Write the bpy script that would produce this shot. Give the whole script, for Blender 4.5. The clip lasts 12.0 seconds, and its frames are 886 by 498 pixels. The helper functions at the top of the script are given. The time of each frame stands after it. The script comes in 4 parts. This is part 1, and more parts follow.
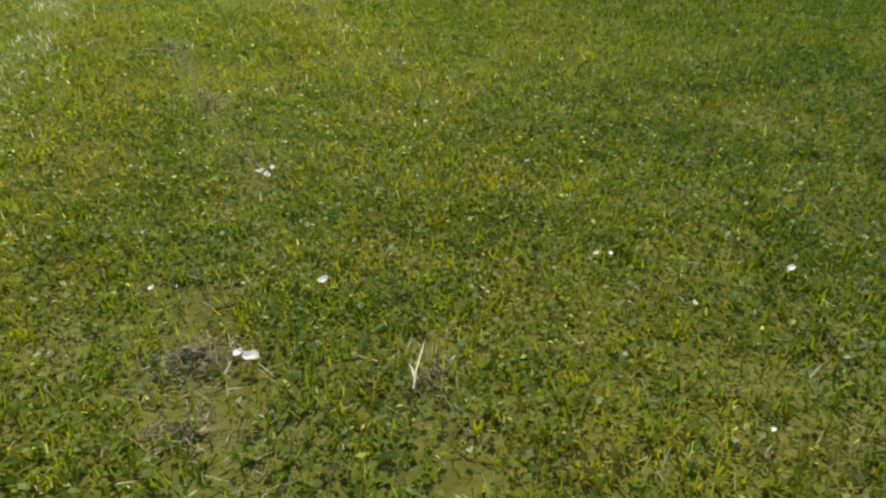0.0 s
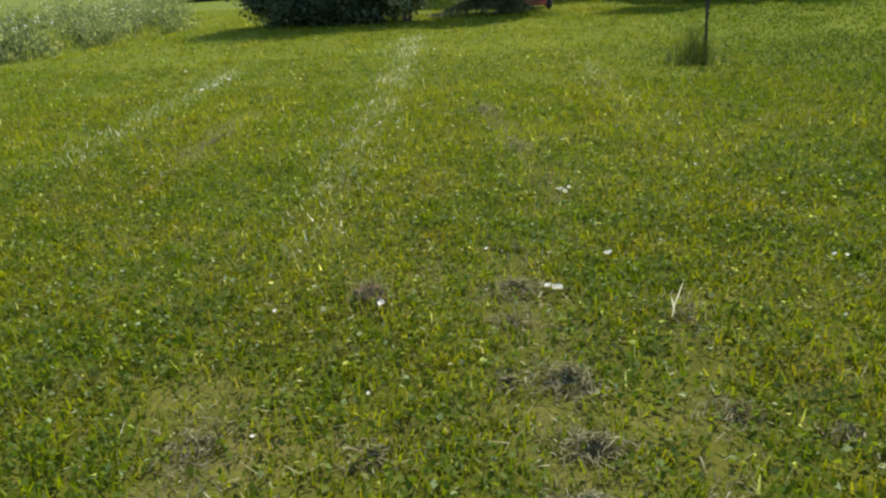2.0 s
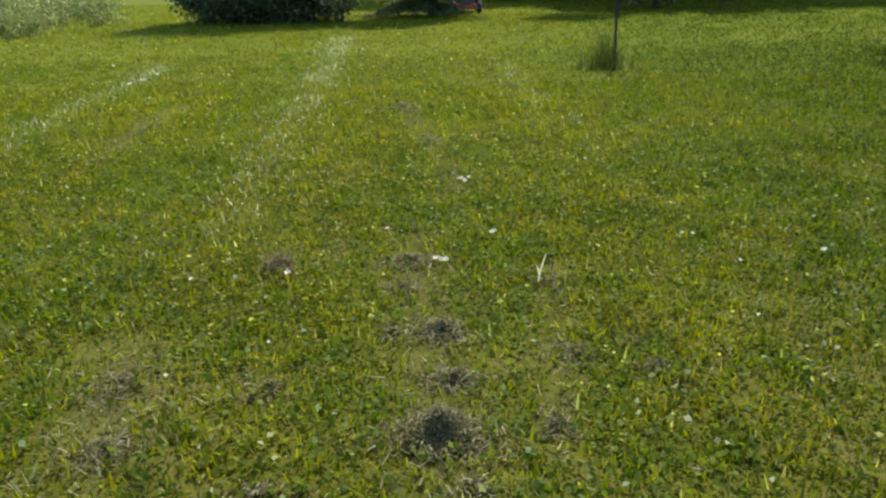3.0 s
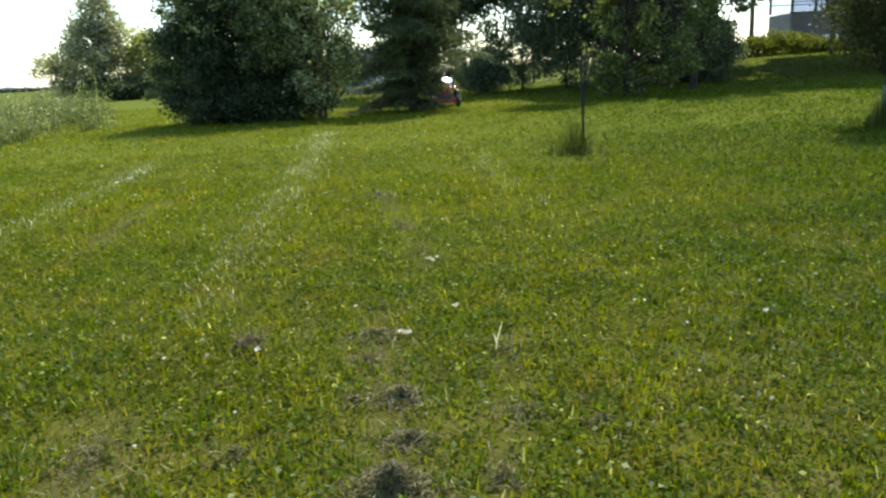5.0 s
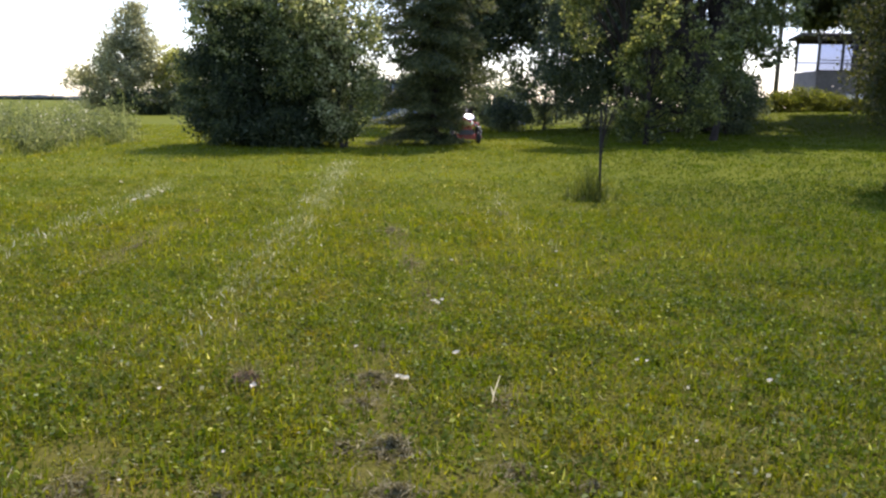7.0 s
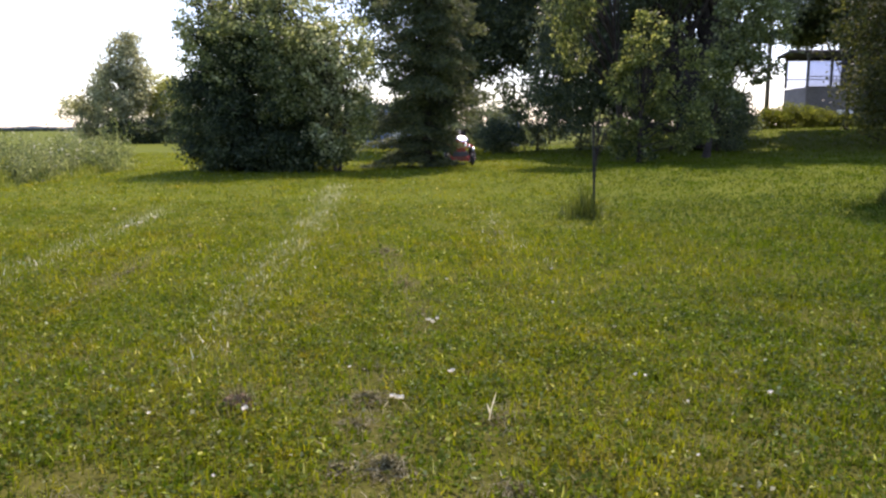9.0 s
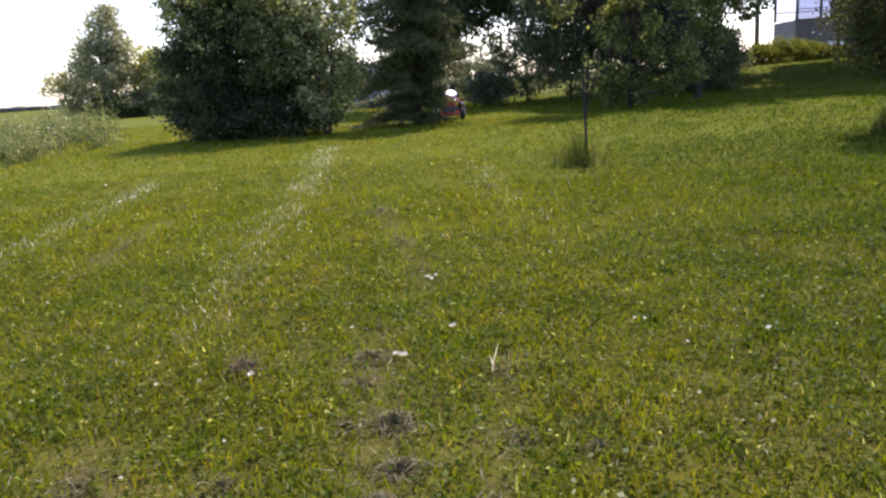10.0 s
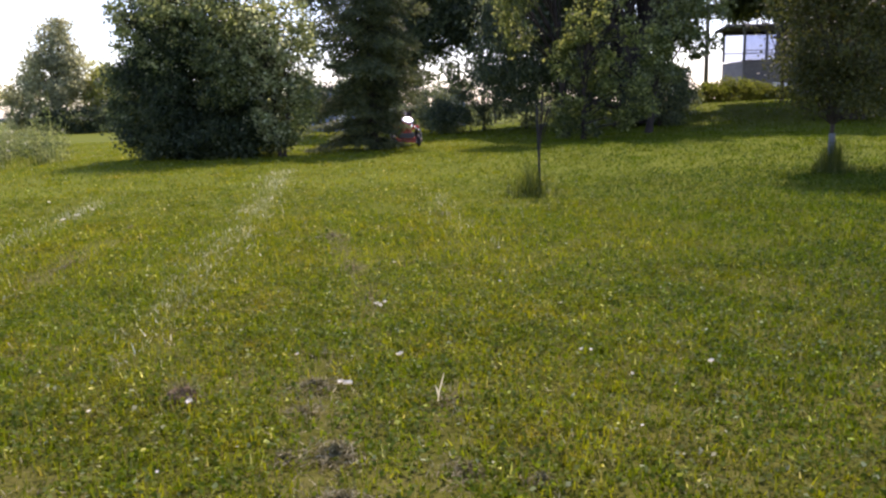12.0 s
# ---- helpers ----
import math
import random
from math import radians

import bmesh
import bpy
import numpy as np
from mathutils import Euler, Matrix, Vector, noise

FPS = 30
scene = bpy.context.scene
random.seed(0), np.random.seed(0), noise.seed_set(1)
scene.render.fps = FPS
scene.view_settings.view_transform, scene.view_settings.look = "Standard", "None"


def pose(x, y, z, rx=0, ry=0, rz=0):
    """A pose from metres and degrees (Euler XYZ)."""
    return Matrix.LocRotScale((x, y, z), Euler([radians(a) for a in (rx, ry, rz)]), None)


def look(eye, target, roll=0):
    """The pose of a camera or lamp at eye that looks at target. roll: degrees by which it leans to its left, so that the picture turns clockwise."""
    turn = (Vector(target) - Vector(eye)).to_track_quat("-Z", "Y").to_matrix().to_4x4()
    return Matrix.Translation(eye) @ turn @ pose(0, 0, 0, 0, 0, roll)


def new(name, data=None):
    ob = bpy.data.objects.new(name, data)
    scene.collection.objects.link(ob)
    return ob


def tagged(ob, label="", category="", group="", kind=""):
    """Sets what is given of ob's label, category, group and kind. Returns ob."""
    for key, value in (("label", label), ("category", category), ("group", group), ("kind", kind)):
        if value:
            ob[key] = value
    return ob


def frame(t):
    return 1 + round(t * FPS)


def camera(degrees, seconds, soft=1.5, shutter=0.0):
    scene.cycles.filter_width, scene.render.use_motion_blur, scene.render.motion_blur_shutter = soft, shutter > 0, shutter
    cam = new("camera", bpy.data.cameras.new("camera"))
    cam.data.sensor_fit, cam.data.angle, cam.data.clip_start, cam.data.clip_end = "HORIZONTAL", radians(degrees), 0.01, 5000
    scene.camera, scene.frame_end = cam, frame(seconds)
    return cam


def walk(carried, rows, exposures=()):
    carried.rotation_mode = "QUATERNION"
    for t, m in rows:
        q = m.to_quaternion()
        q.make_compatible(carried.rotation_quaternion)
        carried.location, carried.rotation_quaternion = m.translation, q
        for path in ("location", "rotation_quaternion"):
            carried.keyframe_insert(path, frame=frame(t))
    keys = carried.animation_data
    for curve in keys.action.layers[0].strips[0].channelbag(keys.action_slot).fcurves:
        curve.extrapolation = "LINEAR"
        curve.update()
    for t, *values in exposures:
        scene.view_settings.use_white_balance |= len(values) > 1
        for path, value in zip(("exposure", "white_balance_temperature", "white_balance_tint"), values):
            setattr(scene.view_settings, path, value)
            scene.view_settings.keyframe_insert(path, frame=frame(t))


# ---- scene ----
cam = camera(60.7, 12.0, soft=2.4)
PATH = [
    (0, (-0.170, 1.943, 1.391), (0.293, 3.665, 0.485), -0.3),
    (0.3, (-0.269, 1.825, 1.434), (0.265, 3.583, 0.646), 2.5),
    (0.5, (-0.258, 1.757, 1.441), (0.234, 3.566, 0.746), 2.2),
    (0.7, (-0.320, 1.603, 1.484), (0.049, 3.469, 0.867), 2.9),
    (1, (-0.275, 1.437, 1.418), (-0.138, 3.361, 0.889), 0.1),
    (1.2, (-0.305, 1.309, 1.436), (-0.335, 3.221, 0.851), -2.4),
    (1.5, (-0.322, 1.174, 1.409), (-0.458, 3.074, 0.801), -3.2),
    (1.7, (-0.374, 1.043, 1.405), (-0.563, 2.936, 0.788), -1.8),
    (2, (-0.435, 0.826, 1.382), (-0.618, 2.696, 0.699), -2.9),
    (2.1, (-0.434, 0.752, 1.404), (-0.637, 2.584, 0.626), -5.3),
    (2.3, (-0.461, 0.606, 1.461), (-0.509, 2.425, 0.631), -4.8),
    (2.5, (-0.387, 0.585, 1.436), (-0.348, 2.427, 0.659), -3.0),
    (2.7, (-0.363, 0.471, 1.439), (-0.336, 2.354, 0.763), -3.2),
    (3, (-0.208, 0.352, 1.418), (-0.227, 2.231, 0.733), -1.0),
    (3.2, (-0.153, 0.263, 1.414), (-0.242, 2.180, 0.850), 0.6),
    (4.8, (-0.045, 0.129, 1.402), (-0.036, 2.069, 0.915), -2.2),
    (5, (-0.052, 0.117, 1.403), (-0.041, 2.063, 0.943), -2.7),
    (5.5, (-0.033, 0.140, 1.416), (0.082, 2.098, 1.022), -2.2),
    (5.8, (-0.013, 0.206, 1.393), (0.092, 2.173, 1.051), -0.7),
    (6, (-0.037, 0.140, 1.446), (-0.040, 2.119, 1.157), -0.2),
    (6.2, (-0.060, 0.126, 1.452), (-0.269, 2.083, 1.098), -1.8),
    (6.5, (-0.025, 0.137, 1.465), (-0.180, 2.105, 1.147), 2.4),
    (6.6, (-0.032, 0.129, 1.470), (-0.196, 2.095, 1.143), 1.1),
    (6.8, (-0.015, 0.097, 1.492), (-0.118, 2.063, 1.141), 0.3),
    (7, (-0.005, 0.145, 1.480), (-0.028, 2.109, 1.103), 0.9),
    (7.2, (-0.002, 0.139, 1.488), (-0.052, 2.106, 1.126), -0.9),
    (8.8, (0.012, 0.198, 1.450), (-0.025, 2.171, 1.125), -0.4),
    (9, (0.014, 0.188, 1.436), (0.000, 2.162, 1.119), -0.2),
    (9.5, (0.005, 0.182, 1.434), (-0.039, 2.139, 1.024), -3.9),
    (10, (0.023, 0.181, 1.431), (0.013, 2.134, 1.002), -3.6),
    (10.5, (0.030, 0.199, 1.437), (0.033, 2.160, 1.042), -3.3),
    (11, (0.021, 0.183, 1.443), (-0.005, 2.148, 1.070), -3.4),
    (11.5, (0.046, 0.213, 1.440), (0.152, 2.175, 1.067), 0.2),
    (12, (0.054, 0.205, 1.435), (0.168, 2.168, 1.068), -1.6),
]
walk(cam, [(t, look(eye, target, roll)) for t, eye, target, roll in PATH],
     [(0, 0.54, 6500, 14), (0.7, 0.48, 6500, 9), (3, 0.47, 6500, 9), (5, 0.44, 6450, 6), (6, 0.48, 6420, 15), (7, 0.45, 6400, 29), (9, 0.48, 6380, 33), (12, 0.47, 6380, 37)])

# ---- light ----
SUN_AZ, SUN_EL = radians(16.0), radians(58.0)   # clockwise from +y, above the horizon
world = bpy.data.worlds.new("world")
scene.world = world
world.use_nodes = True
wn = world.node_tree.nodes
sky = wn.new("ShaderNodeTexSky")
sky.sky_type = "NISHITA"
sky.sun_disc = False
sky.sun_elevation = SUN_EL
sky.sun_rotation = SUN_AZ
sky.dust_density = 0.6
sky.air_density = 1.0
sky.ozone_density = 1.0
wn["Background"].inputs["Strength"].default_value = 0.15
pale = wn.new("ShaderNodeHueSaturation")     # raises the sky's brightness 1.6 times, saturation unchanged
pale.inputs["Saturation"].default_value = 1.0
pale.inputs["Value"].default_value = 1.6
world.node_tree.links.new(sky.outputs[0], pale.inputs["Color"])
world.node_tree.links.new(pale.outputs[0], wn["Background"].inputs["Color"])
sun_data = bpy.data.lights.new("sun", "SUN")
sun_data.energy = 5.0
sun_data.angle = radians(0.53)
sun_data.color = (1.0, 0.93, 0.80)
sun = new("sun", sun_data)
to_sun = Vector((math.sin(SUN_AZ) * math.cos(SUN_EL), math.cos(SUN_AZ) * math.cos(SUN_EL), math.sin(SUN_EL)))
sun.matrix_world = look(to_sun * 60, (0, 0, 0))


# ---- materials ----
def material(name, rough=0.6, spec=0.5, metallic=0.0):
    m = bpy.data.materials.new(name)
    m.use_nodes = True
    nt = m.node_tree
    b = nt.nodes["Principled BSDF"]
    b.inputs["Roughness"].default_value = rough
    b.inputs["Specular IOR Level"].default_value = spec
    b.inputs["Metallic"].default_value = metallic
    return m, nt, b


def ramp(nt, fac, stops):
    r = nt.nodes.new("ShaderNodeValToRGB")
    while len(r.color_ramp.elements) < len(stops):
        r.color_ramp.elements.new(0.5)
    for e, (p, c) in zip(r.color_ramp.elements, stops):
        e.position, e.color = p, (*c, 1)
    nt.links.new(fac, r.inputs[0])
    return r.outputs[0]


def noise_node(nt, scale, detail=4.0, rough=0.55):
    g = nt.nodes.new("ShaderNodeNewGeometry")
    n = nt.nodes.new("ShaderNodeTexNoise")
    n.inputs["Scale"].default_value = scale
    n.inputs["Detail"].default_value = detail
    n.inputs["Roughness"].default_value = rough
    nt.links.new(g.outputs["Position"], n.inputs["Vector"])
    return n.outputs["Fac"]


def mix_rgb(nt, mode, fac, a, b):
    n = nt.nodes.new("ShaderNodeMix")
    n.data_type, n.blend_type = "RGBA", mode
    if isinstance(fac, float):
        n.inputs[0].default_value = fac
    else:
        nt.links.new(fac, n.inputs[0])
    for v, k in ((a, 6), (b, 7)):
        if isinstance(v, tuple):
            n.inputs[k].default_value = (*v, 1)
        else:
            nt.links.new(v, n.inputs[k])
    return n.outputs[2]


def bump(nt, b, height, strength, distance):
    n = nt.nodes.new("ShaderNodeBump")
    n.inputs["Strength"].default_value = strength
    n.inputs["Distance"].default_value = distance
    nt.links.new(height, n.inputs["Height"])
    nt.links.new(n.outputs[0], b.inputs["Normal"])


def lens_falloff(nt, position):
    """A ragged mask rising with x, for lens shading painted into the grass."""
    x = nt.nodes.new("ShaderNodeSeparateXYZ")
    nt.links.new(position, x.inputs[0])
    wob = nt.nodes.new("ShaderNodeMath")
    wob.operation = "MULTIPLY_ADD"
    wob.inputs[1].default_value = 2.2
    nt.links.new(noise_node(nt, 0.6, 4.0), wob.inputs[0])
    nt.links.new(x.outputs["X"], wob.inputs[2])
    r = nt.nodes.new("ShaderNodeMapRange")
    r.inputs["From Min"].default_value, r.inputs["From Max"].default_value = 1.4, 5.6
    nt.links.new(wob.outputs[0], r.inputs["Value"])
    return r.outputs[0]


def mowing(nt, position):
    """Passes of the mower, about a metre wide, with ragged borders."""
    w = nt.nodes.new("ShaderNodeTexWave")
    w.wave_type, w.bands_direction = "BANDS", "X"
    w.inputs["Scale"].default_value = 0.155
    w.inputs["Distortion"].default_value = 1.2
    w.inputs["Detail"].default_value = 3.0
    w.inputs["Detail Scale"].default_value = 2.0
    turn = nt.nodes.new("ShaderNodeMapping")
    turn.inputs["Location"].default_value = (0.95, 0, 0)
    turn.inputs["Rotation"].default_value = (0, 0, radians(-3))
    nt.links.new(position, turn.inputs["Vector"])
    nt.links.new(turn.outputs[0], w.inputs["Vector"])
    return ramp(nt, w.outputs["Fac"], [(0.25, (0, 0, 0)), (0.75, (1, 1, 1))])


def leaf_material(name, stops, thin=0.4, rough=0.45, spec=0.5, patch=None, patch_scale=0.5, glow=1.5, worn=None, blue=0.75, lens_tint=None, dead=None):
    """Leaves and blades: one tint for each of them, drifting in patches, with light shining through."""
    m, nt, b = material(name, rough, spec)
    g = nt.nodes.new("ShaderNodeNewGeometry")
    col = ramp(nt, g.outputs["Random Per Island"], stops)
    if worn:
        w = ramp(nt, noise_node(nt, 1.7, 5.0, 0.65), [(0.48, (0, 0, 0)), (0.68, (1, 1, 1))])
        col = mix_rgb(nt, "MULTIPLY", w, col, worn)
    if patch:
        fac = noise_node(nt, patch_scale, 3.0)
        f = ramp(nt, fac, [(0.42, (0, 0, 0)), (0.62, (1, 1, 1))])
        col = mix_rgb(nt, "MULTIPLY", f, col, patch)
    if dead:
        # soft dark spots: tuft shadows painted into the tint at random
        k = ramp(nt, noise_node(nt, 7.5, 3.0, 0.5), [(0.44, (0, 0, 0)), (0.60, (1, 1, 1))])
        col = mix_rgb(nt, "MULTIPLY", k, col, (0.70, 0.80, 0.66))
        # brown dead patches
        d = ramp(nt, noise_node(nt, 4.6, 4.0, 0.6), [(0.58, (0, 0, 0)), (0.74, (0.8, 0.8, 0.8))])
        col = mix_rgb(nt, "MIX", d, col, dead)
    if lens_tint:
        col = mix_rgb(nt, "MULTIPLY", mowing(nt, g.outputs["Position"]), col, (0.89, 0.96, 0.98))
        # darker towards +x: lens shading painted into the blade tint
        col = mix_rgb(nt, "MULTIPLY", lens_falloff(nt, g.outputs["Position"]), col, lens_tint)
    nt.links.new(col, b.inputs["Base Color"])
    t = nt.nodes.new("ShaderNodeBsdfTranslucent")
    bright = mix_rgb(nt, "MULTIPLY", 1.0, col, (glow * 1.05, glow, glow * blue))
    nt.links.new(bright, t.inputs["Color"])
    s = nt.nodes.new("ShaderNodeMixShader")
    s.inputs[0].default_value = thin
    nt.links.new(b.outputs[0], s.inputs[1])
    nt.links.new(t.outputs[0], s.inputs[2])
    nt.links.new(s.outputs[0], nt.nodes["Material Output"].inputs["Surface"])
    return m


def mottled(name, stops, scale, rough=0.8, spec=0.3, relief=0.3, depth=0.01, metallic=0.0, fine=8.0):
    m, nt, b = material(name, rough, spec, metallic)
    a = noise_node(nt, scale, 6.0, 0.6)
    f = noise_node(nt, scale * fine, 3.0)
    col = mix_rgb(nt, "OVERLAY", 0.5, ramp(nt, a, stops), f)
    nt.links.new(col, b.inputs["Base Color"])
    bump(nt, b, f, relief, depth)
    return m


M_GROUND = mottled("turf_soil", [(0.3, (0.048, 0.050, 0.008)), (0.5, (0.072, 0.074, 0.011)), (0.7, (0.110, 0.096, 0.030))], 1.3, 0.95, 0.05, 0.6, 0.02, fine=22.0)


def meadow_beyond(m):
    """Away from the worn strip the turf closes into a green mat."""
    nt = m.node_tree
    b = nt.nodes["Principled BSDF"]
    soil = b.inputs["Base Color"].links[0].from_socket
    g = nt.nodes.new("ShaderNodeNewGeometry")
    d = nt.nodes.new("ShaderNodeVectorMath")
    d.operation = "LENGTH"
    nt.links.new(g.outputs["Position"], d.inputs[0])
    r = nt.nodes.new("ShaderNodeMapRange")
    r.inputs["From Min"].default_value, r.inputs["From Max"].default_value = 5.0, 15.0
    nt.links.new(d.outputs["Value"], r.inputs["Value"])
    green = ramp(nt, noise_node(nt, 0.25, 6.0, 0.6), [(0.3, (0.076, 0.098, 0.008)), (0.7, (0.112, 0.130, 0.014))])
    nt.links.new(mix_rgb(nt, "MIX", r.outputs[0], soil, green), b.inputs["Base Color"])


meadow_beyond(M_GROUND)
# palest stops: dead straw blades, and glints painted on blades
GREEN = [(0.0, (0.118, 0.137, 0.004)), (0.25, (0.140, 0.160, 0.005)), (0.6, (0.168, 0.181, 0.006)), (0.92, (0.192, 0.195, 0.010)), (0.955, (0.21, 0.19, 0.04)), (0.98, (0.37, 0.345, 0.19)), (1.0, (0.60, 0.57, 0.40))]
M_GRASS = leaf_material("lawn_blade", GREEN, 0.50, 0.5, 0.14, (0.62, 0.73, 0.58), 1.9, 2.0, (1.16, 0.95, 1.1), 0.3, lens_tint=(0.44, 0.57, 0.42), dead=(0.125, 0.108, 0.048))
FAR_GREEN = [(0.0, (0.142, 0.166, 0.005)), (0.5, (0.174, 0.190, 0.007)), (0.93, (0.204, 0.204, 0.012)), (0.97, (0.30, 0.28, 0.09)), (1.0, (0.50, 0.48, 0.28))]
M_GRASS_FAR = leaf_material("lawn_sward", FAR_GREEN, 0.5, 0.65, 0.1, (0.72, 0.80, 0.72), 1.1, 1.8, (1.14, 0.95, 1.15), 0.35, lens_tint=(0.50, 0.63, 0.48), dead=(0.140, 0.122, 0.050))
M_TUFT = leaf_material("long_grass", [(0.0, (0.036, 0.056, 0.008)), (0.6, (0.070, 0.094, 0.014)), (1.0, (0.13, 0.15, 0.03))], 0.35, 0.5, 0.3, blue=0.4)
# the palest tint stands for glints on single clover leaves
M_CLOVER = leaf_material("clover_leaf", [(0.0, (0.075, 0.104, 0.005)), (0.4, (0.110, 0.138, 0.008)), (0.80, (0.14, 0.165, 0.020)), (0.93, (0.20, 0.215, 0.07)), (1.0, (0.46, 0.47, 0.27))], 0.45, 0.6, 0.12, (0.7, 0.8, 0.65), 4.0, 1.8, (1.10, 0.95, 1.2), 0.4, lens_tint=(0.44, 0.57, 0.42), dead=(0.125, 0.108, 0.048))
M_STRAW = leaf_material("dry_clippings", [(0.0, (0.060, 0.053, 0.021)), (0.4, (0.140, 0.126, 0.054)), (0.8, (0.225, 0.205, 0.100)), (1.0, (0.36, 0.34, 0.21))], 0.3, 0.6, 0.2, glow=1.6, blue=0.6)
# pale laid-over blades; their lightest tints paint glints along the lines
M_SILVER = leaf_material("flattened_blade", [(0.0, (0.14, 0.17, 0.048)), (0.5, (0.26, 0.28, 0.125)), (0.8, (0.38, 0.39, 0.22)), (1.0, (0.66, 0.66, 0.48))], 0.35, 0.4, 0.3)
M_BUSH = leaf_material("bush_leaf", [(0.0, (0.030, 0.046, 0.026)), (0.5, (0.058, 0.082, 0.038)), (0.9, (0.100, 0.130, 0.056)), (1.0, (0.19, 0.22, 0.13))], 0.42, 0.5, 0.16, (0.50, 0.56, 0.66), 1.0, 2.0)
# pale silvery leaves, lightened further to stand for glints on them
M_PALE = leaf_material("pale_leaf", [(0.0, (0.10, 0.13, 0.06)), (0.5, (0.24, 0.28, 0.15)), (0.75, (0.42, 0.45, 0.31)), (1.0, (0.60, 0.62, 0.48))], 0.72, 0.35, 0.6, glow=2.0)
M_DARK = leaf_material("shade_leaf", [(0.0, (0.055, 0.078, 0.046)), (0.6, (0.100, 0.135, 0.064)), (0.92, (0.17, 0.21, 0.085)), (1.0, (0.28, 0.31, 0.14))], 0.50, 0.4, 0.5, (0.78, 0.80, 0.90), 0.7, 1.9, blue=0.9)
M_APPLE = leaf_material("apple_leaf", [(0.0, (0.036, 0.048, 0.014)), (0.6, (0.066, 0.080, 0.022)), (1.0, (0.12, 0.125, 0.036))], 0.35, 0.55, 0.25, (0.7, 0.72, 0.75), 1.1, 1.6, blue=0.6)
# greyed and lightened to paint distance haze on the field tree
M_FIELD_HAZE = leaf_material("hazed_leaf", [(0.0, (0.165, 0.175, 0.112)), (0.6, (0.275, 0.288, 0.175)), (1.0, (0.42, 0.43, 0.28))], 0.62, 0.6, 0.2, (0.72, 0.76, 0.85), 0.35, 2.0)
# lit copy of the leaf colour: sunlight painted on willow boughs and maple
M_SUNLIT_TINT = leaf_material("sunlit_tint_leaf", [(0.0, (0.060, 0.084, 0.030)), (0.5, (0.125, 0.152, 0.044)), (0.8, (0.220, 0.245, 0.070)), (1.0, (0.42, 0.44, 0.20))], 0.62, 0.45, 0.35, (0.50, 0.57, 0.72), 1.3, 2.2, blue=0.65)
# leaf tint that paints sun on bush and maple, shade on the shrub
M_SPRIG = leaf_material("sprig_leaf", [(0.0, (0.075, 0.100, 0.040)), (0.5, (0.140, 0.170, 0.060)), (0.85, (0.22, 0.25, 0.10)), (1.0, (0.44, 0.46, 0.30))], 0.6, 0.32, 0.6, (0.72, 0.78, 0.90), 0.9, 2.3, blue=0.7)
M_BORDER = leaf_material("border_leaf", [(0.0, (0.070, 0.090, 0.016)), (0.6, (0.108, 0.126, 0.026)), (1.0, (0.17, 0.18, 0.05))], 0.55, 0.6, 0.12, (0.75, 0.8, 0.7), 0.9, 2.1, blue=0.5)
# yellow-green, brightened to paint haze and sun on the small field tree
M_YELLOW_HAZE = leaf_material("hazed_yellow_leaf", [(0.0, (0.170, 0.190, 0.060)), (0.6, (0.270, 0.285, 0.095)), (1.0, (0.40, 0.40, 0.18))], 0.62, 0.6, 0.2, (0.75, 0.8, 0.8), 0.4, 2.2, blue=0.6)
M_MEADOW = leaf_material("meadow_blade", [(0.0, (0.085, 0.110, 0.020)), (0.6, (0.140, 0.160, 0.036)), (1.0, (0.22, 0.22, 0.08))], 0.5, 0.6, 0.12, (0.8, 0.85, 0.75), 0.6, 1.9, blue=0.5)
M_NEEDLE = leaf_material("spruce_needle", [(0.0, (0.050, 0.070, 0.036)), (0.6, (0.100, 0.126, 0.052)), (1.0, (0.18, 0.20, 0.085))], 0.4, 0.55, 0.25, (0.75, 0.8, 0.9), 0.8, 1.6)
M_WEED = leaf_material("weed_leaf", [(0.0, (0.080, 0.100, 0.040)), (0.5, (0.150, 0.176, 0.076)), (0.85, (0.215, 0.240, 0.120)), (1.0, (0.29, 0.31, 0.18))], 0.5, 0.6, 0.18, (0.50, 0.60, 0.52), 1.0, 2.0, blue=0.6)
M_BARK = mottled("bark", [(0.3, (0.022, 0.018, 0.015)), (0.7, (0.065, 0.054, 0.044))], 3.0, 0.9, 0.2, 0.9, 0.03)
M_POST = mottled("weathered_steel", [(0.3, (0.014, 0.016, 0.014)), (0.7, (0.035, 0.033, 0.028))], 9.0, 0.7, 0.3, 0.3, 0.003)
M_WOOD = mottled("grey_wood", [(0.3, (0.10, 0.085, 0.07)), (0.7, (0.20, 0.17, 0.14))], 6.0, 0.85, 0.2, 0.5, 0.006)
M_SIDING = mottled("grey_siding", [(0.3, (0.19, 0.175, 0.18)), (0.7, (0.26, 0.24, 0.245))], 2.0, 0.7, 0.3, 0.2, 0.004)
M_TRIM = mottled("white_paint", [(0.3, (0.70, 0.70, 0.70)), (0.7, (0.80, 0.80, 0.79))], 3.0, 0.5, 0.4, 0.1, 0.002)
M_FRAME = mottled("dark_frame", [(0.3, (0.06, 0.06, 0.07)), (0.7, (0.10, 0.10, 0.11))], 3.0, 0.6, 0.4, 0.1, 0.002)
M_ROOF = mottled("roof_shingle", [(0.3, (0.05, 0.05, 0.055)), (0.7, (0.10, 0.095, 0.095))], 5.0, 0.9, 0.2, 0.6, 0.01)
M_BLUE = mottled("blue_paint", [(0.3, (0.20, 0.29, 0.52)), (0.7, (0.27, 0.38, 0.62))], 2.0, 0.5, 0.4, 0.1, 0.003)
